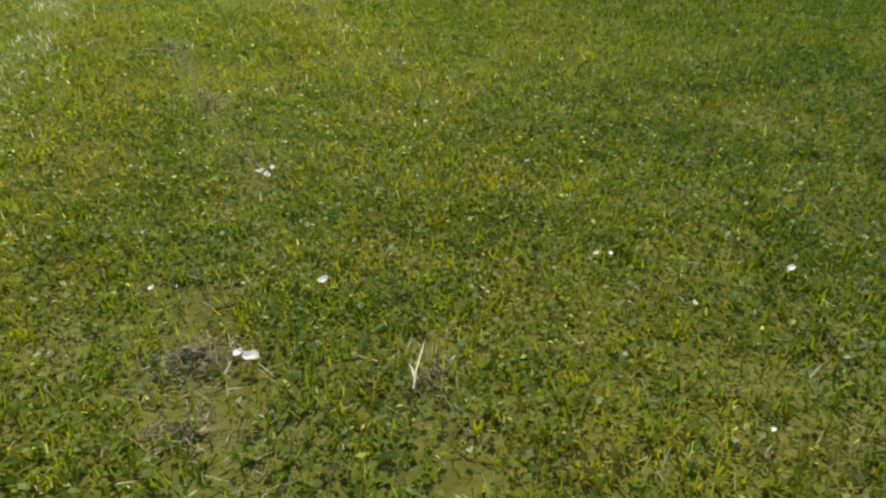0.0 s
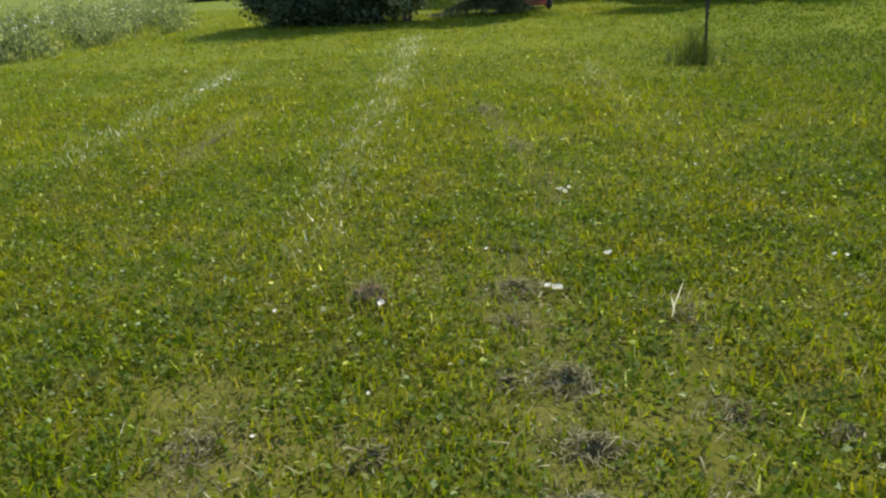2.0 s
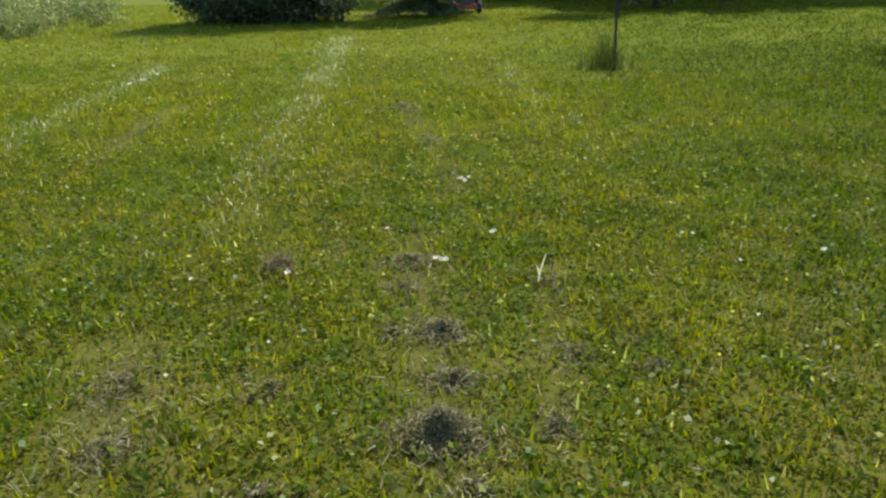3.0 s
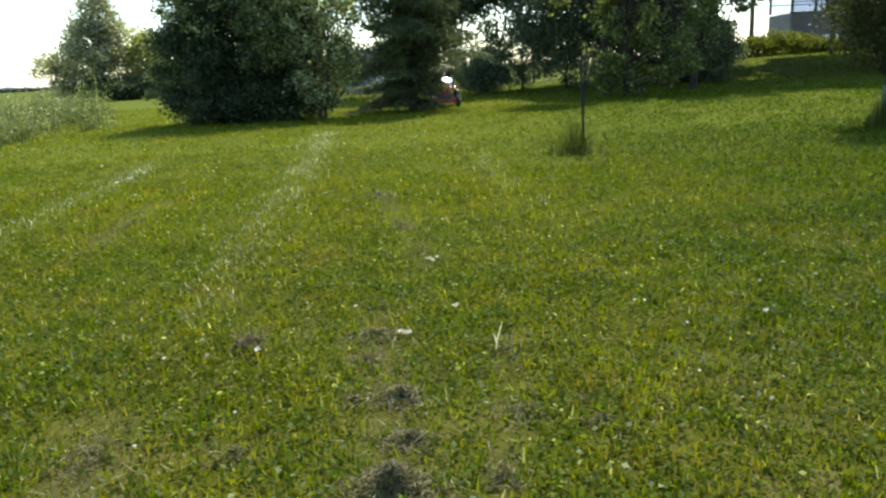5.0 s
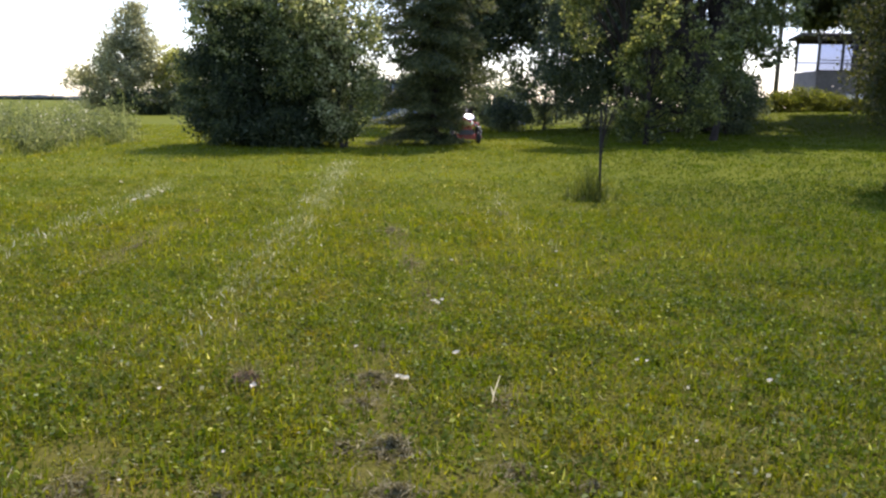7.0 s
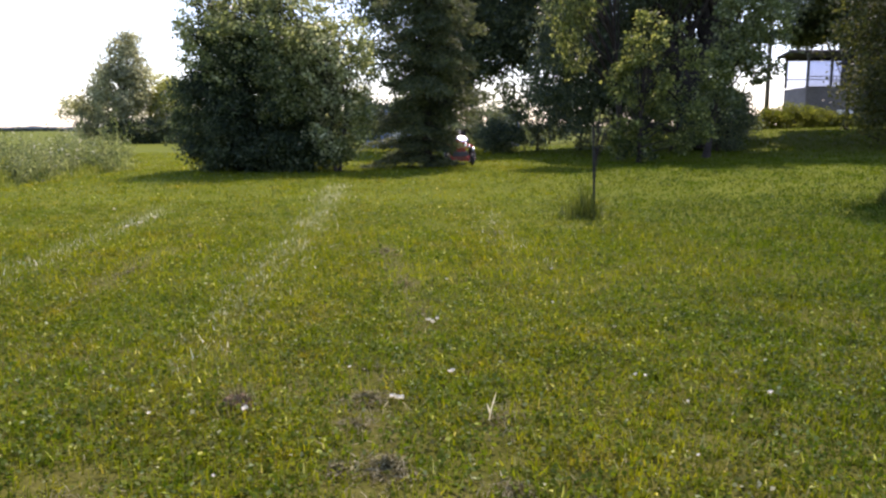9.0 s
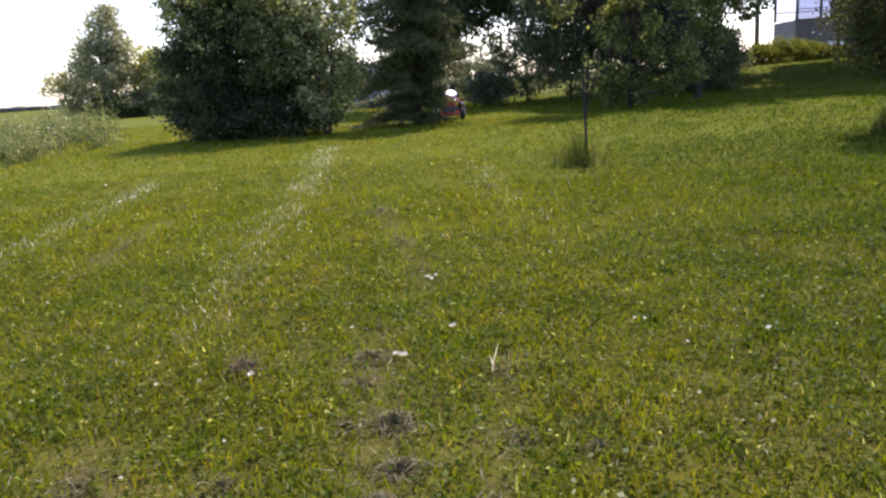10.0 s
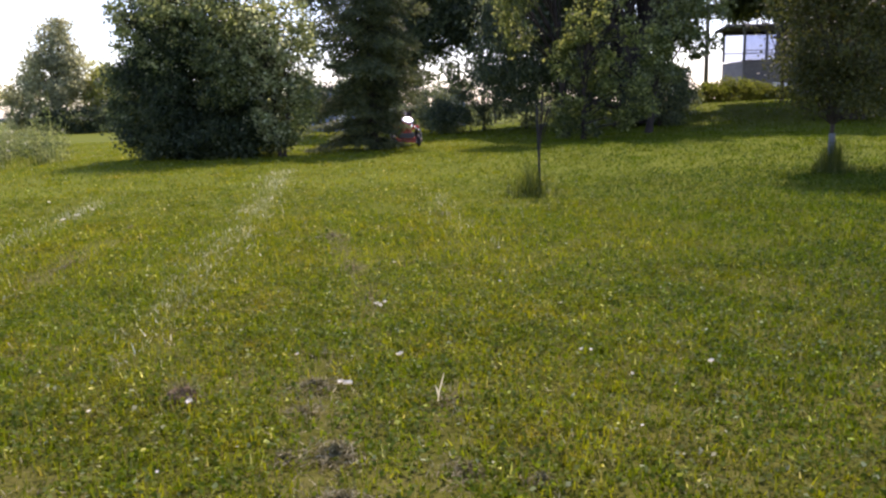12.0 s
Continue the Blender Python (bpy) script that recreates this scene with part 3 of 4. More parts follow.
def straw_stalk():
    ob = thing("straw_stalk", "pale dry straw stalk leaning in the grass", "straw", (0.21, 3.70, 0.02))
    def ribbon(pts, half):
        p = np.asarray(pts, dtype=float)
        w = np.asarray(half)[:, None] * np.array([[0.95, 0.3, 0]])
        v = np.concatenate([p - w, p + [0, -0.002, 0], p + w])
        n = len(p)
        i = np.arange(n - 1)[:, None]
        q = np.array([[0, n, n + 1, 1]])
        return v, [np.concatenate([i + q, i + n + q])]
    under(new("stem", mesh_of("stem", *ribbon([(0, 0, 0), (0.010, 0.004, 0.06), (0.028, 0.006, 0.12), (0.036, 0.004, 0.15)], [0.0035, 0.0035, 0.003, 0.0012]), M_STALK)), ob)
    under(new("sheath", mesh_of("sheath", *ribbon([(0.004, -0.003, 0.045), (-0.003, -0.004, 0.075), (-0.012, -0.004, 0.095)], [0.005, 0.004, 0.001]), M_STALK)), ob)


straw_stalk()


def soil_mound(x, y, r, h):
    bm = bmesh.new()
    bmesh.ops.create_icosphere(bm, subdivisions=4, radius=1.0)
    for v in bm.verts:
        k = 1 + 0.35 * noise.noise(v.co * 2.2 + Vector((x, y, 0))) + 0.14 * noise.noise(v.co * 7)
        v.co = Vector((v.co.x * r * k, v.co.y * r * 0.8 * k, max(v.co.z, -0.2) * h * k))
    ob = thing("soil_mound", "small heap of bare reddish-brown soil on the lawn", "mound", (x, y, float(terrain(x, y))))
    part("earth", bm, M_DIRT, ob)
    rng = np.random.default_rng(5)
    n = 320
    a, rr = rng.uniform(0, 6.28, n), rng.uniform(0.1, 1.5, n) * r
    v, f = blades(rng, rr * np.cos(a), rr * np.sin(a), h * np.clip(1 - (rr / r) ** 2, 0.05, 1), 0.07, 0.005, 1.2)
    under(new("dead_grass", mesh_of("dead_grass", v, f, M_STRAW)), ob, "dead straw-coloured grass")


soil_mound(-1.08, 3.95, 0.085, 0.075)


def grass_tuft(name, x, y, r, high, n, seed, label, mat):
    rng = np.random.default_rng(seed)
    a, rr = rng.uniform(0, 6.28, n), np.abs(rng.normal(0, 0.5, n)) * r
    v, f = blades(rng, rr * np.cos(a), rr * np.sin(a), np.zeros(n), high * (0.25 + 0.9 * np.exp(-3.0 * (rr / r) ** 2)), 0.010, 0.5, True)
    ob = new(name, mesh_of(name, v, f, mat))
    ob.location = (x, y, float(terrain(x, y)) - 0.01)
    return tagged(ob, label, "grass", "uncut tufts", "stuff")


# ---- trees ----
def crown_points(rng, blobs, per, spread):
    """Places of leaves: clumps gathered towards the skin of ellipsoids; also the clump centres."""
    pts, cs = [], []
    for cx, cy, cz, rx, ry, rz, clumps in blobs:
        d = unit(rng.normal(size=(clumps, 3)))
        r = rng.uniform(0.25, 1.0, clumps) ** 0.45
        r *= 1 + 0.16 * np.sin(d[:, 0] * 5 + cx) * np.sin(d[:, 2] * 6 + cy) + rng.normal(0, 0.06, clumps)
        c = np.array([cx, cy, cz]) + d * r[:, None] * np.array([rx, ry, rz])
        cs.append(c)
        k = rng.integers(int(per * 0.5), int(per * 1.5), clumps)
        idx = np.repeat(np.arange(clumps), k)
        s = spread * rng.uniform(0.5, 1.3, clumps)
        pts.append(c[idx] + rng.normal(size=(len(idx), 3)) * s[idx][:, None] * [1, 1, 0.7])
    return np.concatenate(pts), np.concatenate(cs)


def tree(name, label, category, at, blobs, per, spread, leaf, mat, stems, seed, limbs=24, up=0.5, group="", low=0.06, fork=0.15, droop=False, high=7.2, sprigs=None):
    """A tree or bush: stems (each a list of points with a radius), limbs that reach into the crown, and a crown of leaves."""
    rng = np.random.default_rng(seed)
    ob = thing(name, label, category, (at[0], at[1], float(terrain(at[0], at[1])) - 0.03), group)
    pts, cs = crown_points(rng, blobs, per, spread)
    keep = pts[:, 2] > low
    pts = pts[keep]
    for s in stems:
        s = np.asarray(s, dtype=float)
        t = np.linspace(0, 1, 12)
        k = np.linspace(0, 1, len(s))
        p = np.stack([np.interp(t, k, s[:, i]) for i in range(3)], 1)
        p[1:-1, :2] += rng.normal(0, 0.16 * s[0, 3], (10, 2))
        rad = np.interp(t, k, s[:, 3]) * (1 + 0.5 * np.exp(-t * 18))
        v, f = tube(p, rad, 10)
        under(new("trunk", mesh_of("trunk", v, [f], M_BARK, True)), ob)
    main = [np.asarray(s, dtype=float) for s in stems]
    for c in cs[rng.permutation(len(cs))[:limbs]]:
        s = main[rng.integers(len(main))]
        hz = np.clip(c[2] * rng.uniform(0.3, 0.7), s[0, 2] + fork, s[-1, 2])
        o = np.array([np.interp(hz, s[:, 2], s[:, i]) for i in range(3)])
        w = np.interp(hz, s[:, 2], s[:, 3])
        mid = (o + c) / 2 + rng.normal(0, 0.08, 3) * np.linalg.norm(c - o) + [0, 0, 0.12 * np.linalg.norm(c - o)]
        t = np.linspace(0, 1, 7)[:, None]
        p = (1 - t) ** 2 * o + 2 * t * (1 - t) * mid + t ** 2 * c
        v, f = tube(p, np.linspace(w * 0.42, 0.008, 7), 6)
        under(new("limb", mesh_of("limb", v, [f], M_BARK, True)), ob)
    along = None
    if droop:
        along = np.tile(np.array([[0.0, 0, -1.6]]), (len(pts), 1))
    size = leaf * (1 + 1.5 * np.clip((pts[:, 2] - high) / 2.0, 0, 1))     # high leaves, out of view, enlarged to cast denser shade
    v, f = leaves(rng, pts, size, up, np.where(pts[:, 2] > high, 0.36, 0.36 if not droop else 0.2)[:, None], along)
    under(new("crown", mesh_of("crown", v, [f], mat)), ob)
    if sprigs:
        more, many, wide, long, tint, note = sprigs
        p2, c2 = crown_points(rng, more, many, wide)
        for c in c2[::3]:
            s = main[rng.integers(len(main))]
            hz = np.clip(c[2] * 0.75, s[0, 2] + fork, s[-1, 2])
            o = np.array([np.interp(hz, s[:, 2], s[:, i]) for i in range(3)])
            t = np.linspace(0, 1, 6)[:, None]
            v, f = tube(o + (c - o) * t + np.array([0, 0, 0.15]) * np.sin(t * np.pi), np.linspace(0.022, 0.006, 6), 5)
            under(new("twig", mesh_of("twig", v, [f], M_BARK, True)), ob)
        v, f = leaves(rng, p2, np.full(len(p2), long), up, 0.36)
        under(new("outer_foliage", mesh_of("outer_foliage", v, [f], tint)), ob, note)
    return ob


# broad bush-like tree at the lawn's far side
# inner leaves tinted dark and outer ones light, painting shade and sun
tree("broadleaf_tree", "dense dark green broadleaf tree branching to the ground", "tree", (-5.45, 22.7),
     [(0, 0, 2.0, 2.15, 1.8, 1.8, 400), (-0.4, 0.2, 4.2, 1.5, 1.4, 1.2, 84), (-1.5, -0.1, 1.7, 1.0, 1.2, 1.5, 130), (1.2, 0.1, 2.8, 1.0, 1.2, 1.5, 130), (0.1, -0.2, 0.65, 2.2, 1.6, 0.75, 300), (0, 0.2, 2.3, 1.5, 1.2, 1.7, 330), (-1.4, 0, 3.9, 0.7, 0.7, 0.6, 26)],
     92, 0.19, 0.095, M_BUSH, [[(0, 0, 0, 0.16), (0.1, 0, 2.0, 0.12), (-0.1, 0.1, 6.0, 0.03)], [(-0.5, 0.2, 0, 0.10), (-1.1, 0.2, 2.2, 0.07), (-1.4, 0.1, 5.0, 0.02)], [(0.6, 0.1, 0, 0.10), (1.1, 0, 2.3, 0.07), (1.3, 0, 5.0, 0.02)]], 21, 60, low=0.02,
     sprigs=([(-0.2, -0.2, 5.3, 1.8, 1.4, 1.1, 84), (1.0, -0.5, 4.4, 1.2, 1.2, 1.1, 84), (-1.2, -0.5, 4.5, 0.9, 1.0, 1.0, 44), (1.5, -0.6, 3.3, 0.7, 0.8, 0.9, 40), (0, -1.2, 4.0, 1.2, 0.5, 0.8, 24), (-1.7, -0.3, 3.2, 0.5, 0.8, 0.8, 24), (-0.1, -1.6, 3.4, 1.7, 0.4, 1.2, 60), (0.9, -1.5, 2.2, 0.9, 0.4, 0.9, 26)], 40, 0.15, 0.10, M_SPRIG, "loose grey-green outer leaves, tinted lighter to look sunlit"))
# pale and olive leaf tints paint a bright and a shaded side
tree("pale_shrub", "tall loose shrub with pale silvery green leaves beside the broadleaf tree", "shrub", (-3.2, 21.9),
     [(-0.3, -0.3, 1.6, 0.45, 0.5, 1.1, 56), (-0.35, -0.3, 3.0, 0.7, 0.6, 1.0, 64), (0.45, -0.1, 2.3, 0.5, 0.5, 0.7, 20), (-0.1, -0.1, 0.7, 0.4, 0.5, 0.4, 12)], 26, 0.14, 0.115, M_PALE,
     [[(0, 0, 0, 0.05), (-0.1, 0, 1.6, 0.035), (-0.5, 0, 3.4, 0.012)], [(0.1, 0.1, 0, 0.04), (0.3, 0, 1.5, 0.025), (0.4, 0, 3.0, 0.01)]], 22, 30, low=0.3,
     sprigs=([(0.5, 0.1, 1.5, 0.6, 0.6, 1.0, 46), (0.6, 0.1, 2.8, 0.7, 0.6, 0.9, 46), (0.3, 0.1, 3.8, 0.7, 0.6, 0.5, 24), (0.1, 0.2, 0.6, 0.6, 0.5, 0.45, 24)], 34, 0.16, 0.11, M_SPRIG, "olive-green leaves, tinted darker for the shrub's shaded side"))


def spruce(x, y, h, seed):
    rng = np.random.default_rng(seed)
    ob = thing("spruce_tree", "dark green spruce with drooping tiers of boughs", "tree", (x, y, float(terrain(x, y)) - 0.03))
    v, f = tube([(0, 0, 0), (0.03, 0, h * 0.3), (0.05, 0, h * 0.7), (0.07, 0, h)], [0.15, 0.11, 0.05, 0.008], 10)
    under(new("trunk", mesh_of("trunk", v, [f], M_BARK, True)), ob)
    sprays = []
    z = 0.3
    while z < h - 0.2:
        first = rng.uniform(0, 6.283)
        many = int(rng.integers(8, 11))
        for k in range(many):
            turn = first + 6.283 * (k + rng.uniform(-0.3, 0.3)) / many
            at = z + rng.normal(0, 0.09)
            reach = 2.0 * (1 - at / h) ** 0.62 * (0.85 if at < 0.5 else 1.0) + 0.08
            l = reach * rng.uniform(0.45, 1.32)
            if at < 2.1 and math.cos(turn + 0.75) > 0.45:      # short boughs where the mower stands
                l *= 0.40
            t = np.linspace(0, 1, 9)[:, None]
            out = np.array([math.cos(turn), math.sin(turn), 0])
            side = np.array([-math.sin(turn), math.cos(turn), 0])
            droop = rng.uniform(0.15, 0.75) * (1.0 if at < h * 0.7 else 0.5)
            rise = (0.22 * np.sin(t * 2.6) - droop * t ** 1.5 + 0.65 * droop * t ** 4) * l
            p = np.array([0.05 * at / h, 0, at]) + out * l * t + side * 0.10 * l * np.sin(t * 3 + turn) + np.array([0, 0, 1]) * rise
            p[:, 2] = np.maximum(p[:, 2], 0.06)
            v, f = tube(p, np.linspace(0.022, 0.004, 9), 5)
            under(new("bough", mesh_of("bough", v, [f], M_BARK, True)), ob)
            n = int(350 * l)
            s = rng.uniform(0.06, 1.0, n) ** 0.85
            c = np.stack([np.interp(s, t[:, 0], p[:, i]) for i in range(3)], 1)
            w = rng.normal(0, 0.17, n) * (0.5 + 1.6 * s * (1.05 - s)) * l ** 0.5
            c = c + side * w[:, None] - np.array([0, 0, 1]) * (np.abs(w) * 0.45 + rng.exponential(0.05, n) - 0.02)[:, None]
            dirs = out * 0.9 + side * np.sign(w)[:, None] * 0.7 - np.array([0, 0, 0.75])
            sprays.append(leaves(rng, c, np.full(n, 0.16), 1.0, 0.11, dirs))
        z += rng.uniform(0.34, 0.46) * (1.1 - 0.4 * z / h)
    vv, ff = gather(sprays)
    vv[:, 2] = np.maximum(vv[:, 2], 0.05)
    under(new("crown", mesh_of("crown", vv, ff, M_NEEDLE)), ob)


spruce(-0.62, 24.2, 8.6, 31)

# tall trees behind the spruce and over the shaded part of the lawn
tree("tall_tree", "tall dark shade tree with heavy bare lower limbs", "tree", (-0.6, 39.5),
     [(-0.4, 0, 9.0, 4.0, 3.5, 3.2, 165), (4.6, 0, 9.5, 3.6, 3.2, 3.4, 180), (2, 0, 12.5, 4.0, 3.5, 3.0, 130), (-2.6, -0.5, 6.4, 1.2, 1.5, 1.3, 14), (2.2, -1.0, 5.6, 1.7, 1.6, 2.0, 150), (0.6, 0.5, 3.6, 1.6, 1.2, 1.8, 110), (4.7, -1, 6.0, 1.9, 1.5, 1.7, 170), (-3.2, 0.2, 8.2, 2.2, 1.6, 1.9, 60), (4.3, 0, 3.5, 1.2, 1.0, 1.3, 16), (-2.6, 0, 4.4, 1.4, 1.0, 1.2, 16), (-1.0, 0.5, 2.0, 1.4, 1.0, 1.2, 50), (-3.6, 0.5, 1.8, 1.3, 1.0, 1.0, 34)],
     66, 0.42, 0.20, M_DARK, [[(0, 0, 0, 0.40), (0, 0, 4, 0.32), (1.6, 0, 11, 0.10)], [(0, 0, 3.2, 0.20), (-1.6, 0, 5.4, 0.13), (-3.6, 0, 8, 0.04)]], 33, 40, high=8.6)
# the crown's highest blobs, out of view, are placed to shade the lawn
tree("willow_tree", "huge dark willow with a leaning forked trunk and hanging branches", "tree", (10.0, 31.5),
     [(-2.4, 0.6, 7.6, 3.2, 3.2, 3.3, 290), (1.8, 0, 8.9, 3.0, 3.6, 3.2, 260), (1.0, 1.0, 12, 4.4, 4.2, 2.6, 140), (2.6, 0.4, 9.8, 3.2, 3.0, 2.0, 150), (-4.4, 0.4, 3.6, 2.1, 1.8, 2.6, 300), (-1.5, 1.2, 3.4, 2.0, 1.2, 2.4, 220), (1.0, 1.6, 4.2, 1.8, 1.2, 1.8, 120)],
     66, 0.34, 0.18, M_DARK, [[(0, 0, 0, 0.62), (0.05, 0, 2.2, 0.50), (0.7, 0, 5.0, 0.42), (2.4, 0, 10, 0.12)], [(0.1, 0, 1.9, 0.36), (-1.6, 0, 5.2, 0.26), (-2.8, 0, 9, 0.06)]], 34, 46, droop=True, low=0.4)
# willow foliage again in a paler tint, which paints it as sunlit
tree("willow_tree", "willow boughs hanging in curtains, leaves tinted pale green to look sunlit", "tree", (6.0, 26.6),
     [(-2.2, -1.8, 5.6, 0.9, 0.9, 1.5, 70), (-1.4, -1.2, 6.6, 1.2, 1.0, 1.2, 60), (-2.0, -1.6, 3.9, 0.6, 0.6, 0.9, 26)], 46, 0.2, 0.14, M_SUNLIT_TINT, [[(0, 0, 0, 0.11), (-0.3, -0.3, 3.5, 0.09), (-1.8, -1.4, 7.2, 0.03)]], 35, 18, droop=True, low=2.4)
# bright leaf tints paint sun dapples on this maple
tree("young_maple", "young maple in the willow's shade, yellow-green leaves tinted as if sunlit", "tree", (6.1, 24.5),
     [(0.1, 0, 2.5, 1.3, 1.1, 1.1, 48), (0.4, 0, 3.7, 1.0, 0.8, 0.9, 28), (1.3, -0.2, 1.2, 1.1, 0.8, 0.9, 34), (-0.2, 0, 0.8, 0.9, 0.8, 0.7, 24), (2.0, 0.2, 3.0, 0.8, 0.8, 0.8, 18)], 56, 0.14, 0.125, M_SUNLIT_TINT, [[(0, 0, 0, 0.07), (0, 0, 2, 0.05), (0.2, 0, 4.0, 0.015)]], 36, 26)
# leaves tinted brighter because the willow's shadow covers them
tree("overhanging_maple", "maple beside the willow, yellow-green leaves tinted bright to look sunlit", "tree", (9.0, 26.8),
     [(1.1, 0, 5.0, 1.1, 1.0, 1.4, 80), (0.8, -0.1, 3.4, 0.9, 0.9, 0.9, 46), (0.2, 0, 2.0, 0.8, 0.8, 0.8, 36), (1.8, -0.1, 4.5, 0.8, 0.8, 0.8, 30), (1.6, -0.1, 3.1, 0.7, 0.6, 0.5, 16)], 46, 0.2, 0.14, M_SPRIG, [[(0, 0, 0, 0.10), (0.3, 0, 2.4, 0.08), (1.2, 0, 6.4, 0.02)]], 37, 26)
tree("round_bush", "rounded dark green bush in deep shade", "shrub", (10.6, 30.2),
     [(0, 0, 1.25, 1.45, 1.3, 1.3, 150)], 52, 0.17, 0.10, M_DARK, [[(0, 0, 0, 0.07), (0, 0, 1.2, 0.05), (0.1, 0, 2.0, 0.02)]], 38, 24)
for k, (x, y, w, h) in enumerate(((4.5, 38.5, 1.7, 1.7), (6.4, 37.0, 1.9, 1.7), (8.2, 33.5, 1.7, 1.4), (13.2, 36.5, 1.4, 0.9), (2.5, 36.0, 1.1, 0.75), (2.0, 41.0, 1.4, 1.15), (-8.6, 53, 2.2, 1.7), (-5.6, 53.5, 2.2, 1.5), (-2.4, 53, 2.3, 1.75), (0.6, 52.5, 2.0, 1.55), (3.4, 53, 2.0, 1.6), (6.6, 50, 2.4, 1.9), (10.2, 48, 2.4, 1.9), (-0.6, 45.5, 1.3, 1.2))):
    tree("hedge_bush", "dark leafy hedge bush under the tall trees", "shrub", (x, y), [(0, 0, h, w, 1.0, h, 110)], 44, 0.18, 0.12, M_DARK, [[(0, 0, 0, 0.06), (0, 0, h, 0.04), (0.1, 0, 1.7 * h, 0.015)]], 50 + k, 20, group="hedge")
# high blobs added to this crown, out of view, for the lawn's shade
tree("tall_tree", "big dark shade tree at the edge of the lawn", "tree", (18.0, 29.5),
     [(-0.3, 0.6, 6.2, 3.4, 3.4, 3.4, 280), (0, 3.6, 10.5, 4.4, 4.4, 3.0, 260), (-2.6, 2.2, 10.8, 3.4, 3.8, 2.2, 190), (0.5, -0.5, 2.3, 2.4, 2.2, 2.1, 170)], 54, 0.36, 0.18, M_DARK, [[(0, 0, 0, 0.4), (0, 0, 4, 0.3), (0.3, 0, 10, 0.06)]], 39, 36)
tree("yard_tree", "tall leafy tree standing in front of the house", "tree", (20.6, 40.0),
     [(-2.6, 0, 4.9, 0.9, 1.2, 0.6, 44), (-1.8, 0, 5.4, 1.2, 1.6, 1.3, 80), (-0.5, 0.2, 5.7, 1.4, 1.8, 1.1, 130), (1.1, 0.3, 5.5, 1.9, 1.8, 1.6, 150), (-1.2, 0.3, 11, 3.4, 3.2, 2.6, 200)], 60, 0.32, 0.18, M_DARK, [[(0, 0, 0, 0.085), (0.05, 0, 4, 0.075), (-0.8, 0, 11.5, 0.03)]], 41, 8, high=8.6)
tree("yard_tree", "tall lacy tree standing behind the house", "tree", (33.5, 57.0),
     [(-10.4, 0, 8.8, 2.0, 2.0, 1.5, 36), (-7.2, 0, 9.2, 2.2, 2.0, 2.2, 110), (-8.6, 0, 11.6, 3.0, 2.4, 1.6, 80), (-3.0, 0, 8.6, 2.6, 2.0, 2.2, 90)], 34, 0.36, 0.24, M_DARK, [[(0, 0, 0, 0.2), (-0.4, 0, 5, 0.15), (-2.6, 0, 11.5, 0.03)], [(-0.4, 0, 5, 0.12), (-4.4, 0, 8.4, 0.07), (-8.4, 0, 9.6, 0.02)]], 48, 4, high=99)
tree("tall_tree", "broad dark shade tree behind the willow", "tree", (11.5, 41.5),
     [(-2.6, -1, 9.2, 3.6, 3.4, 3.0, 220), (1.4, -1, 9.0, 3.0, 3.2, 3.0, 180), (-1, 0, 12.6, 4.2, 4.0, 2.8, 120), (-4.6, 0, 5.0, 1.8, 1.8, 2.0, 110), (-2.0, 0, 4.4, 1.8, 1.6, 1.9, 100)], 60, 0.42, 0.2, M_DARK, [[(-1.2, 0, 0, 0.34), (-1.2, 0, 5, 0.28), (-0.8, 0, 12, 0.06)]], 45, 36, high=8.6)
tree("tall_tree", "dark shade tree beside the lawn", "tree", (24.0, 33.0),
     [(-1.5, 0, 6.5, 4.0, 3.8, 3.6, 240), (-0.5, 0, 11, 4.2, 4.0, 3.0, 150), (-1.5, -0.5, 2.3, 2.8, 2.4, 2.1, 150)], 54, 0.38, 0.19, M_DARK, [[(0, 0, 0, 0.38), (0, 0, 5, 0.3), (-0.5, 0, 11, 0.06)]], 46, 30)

# unseen tree, added so that its crown shades the lawn
tree("tall_tree", "unseen high-crowned tree added near the house to shade the lawn", "tree", (21.6, 36.0),
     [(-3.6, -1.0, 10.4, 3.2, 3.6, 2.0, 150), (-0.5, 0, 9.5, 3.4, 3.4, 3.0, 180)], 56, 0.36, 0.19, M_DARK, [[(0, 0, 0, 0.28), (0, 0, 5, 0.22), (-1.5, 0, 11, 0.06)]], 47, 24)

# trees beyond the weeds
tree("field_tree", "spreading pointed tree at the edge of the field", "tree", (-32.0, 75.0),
     [(0, 0, 3.0, 4.6, 3.6, 3.0, 210), (0.4, 0, 5.4, 3.3, 2.8, 2.4, 140), (0.9, 0, 7.4, 2.2, 2.2, 2.0, 90), (1.2, 0, 9.4, 1.1, 1.2, 1.3, 36), (-3.2, 0, 2.6, 2.2, 2.0, 2.2, 60)], 40, 0.42, 0.27, M_FIELD_HAZE,
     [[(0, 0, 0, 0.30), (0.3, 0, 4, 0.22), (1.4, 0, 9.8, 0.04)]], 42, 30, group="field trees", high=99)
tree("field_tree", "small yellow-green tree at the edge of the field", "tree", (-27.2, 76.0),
     [(0, 0, 3.0, 2.3, 2.0, 3.0, 140), (-0.4, 0, 5.6, 1.2, 1.2, 1.3, 36), (1.6, 0, 2.4, 1.6, 1.4, 2.2, 70)], 40, 0.38, 0.26, M_YELLOW_HAZE, [[(0, 0, 0, 0.2), (0, 0, 3, 0.14), (-0.3, 0, 6.2, 0.03)]], 43, 22, group="field trees")
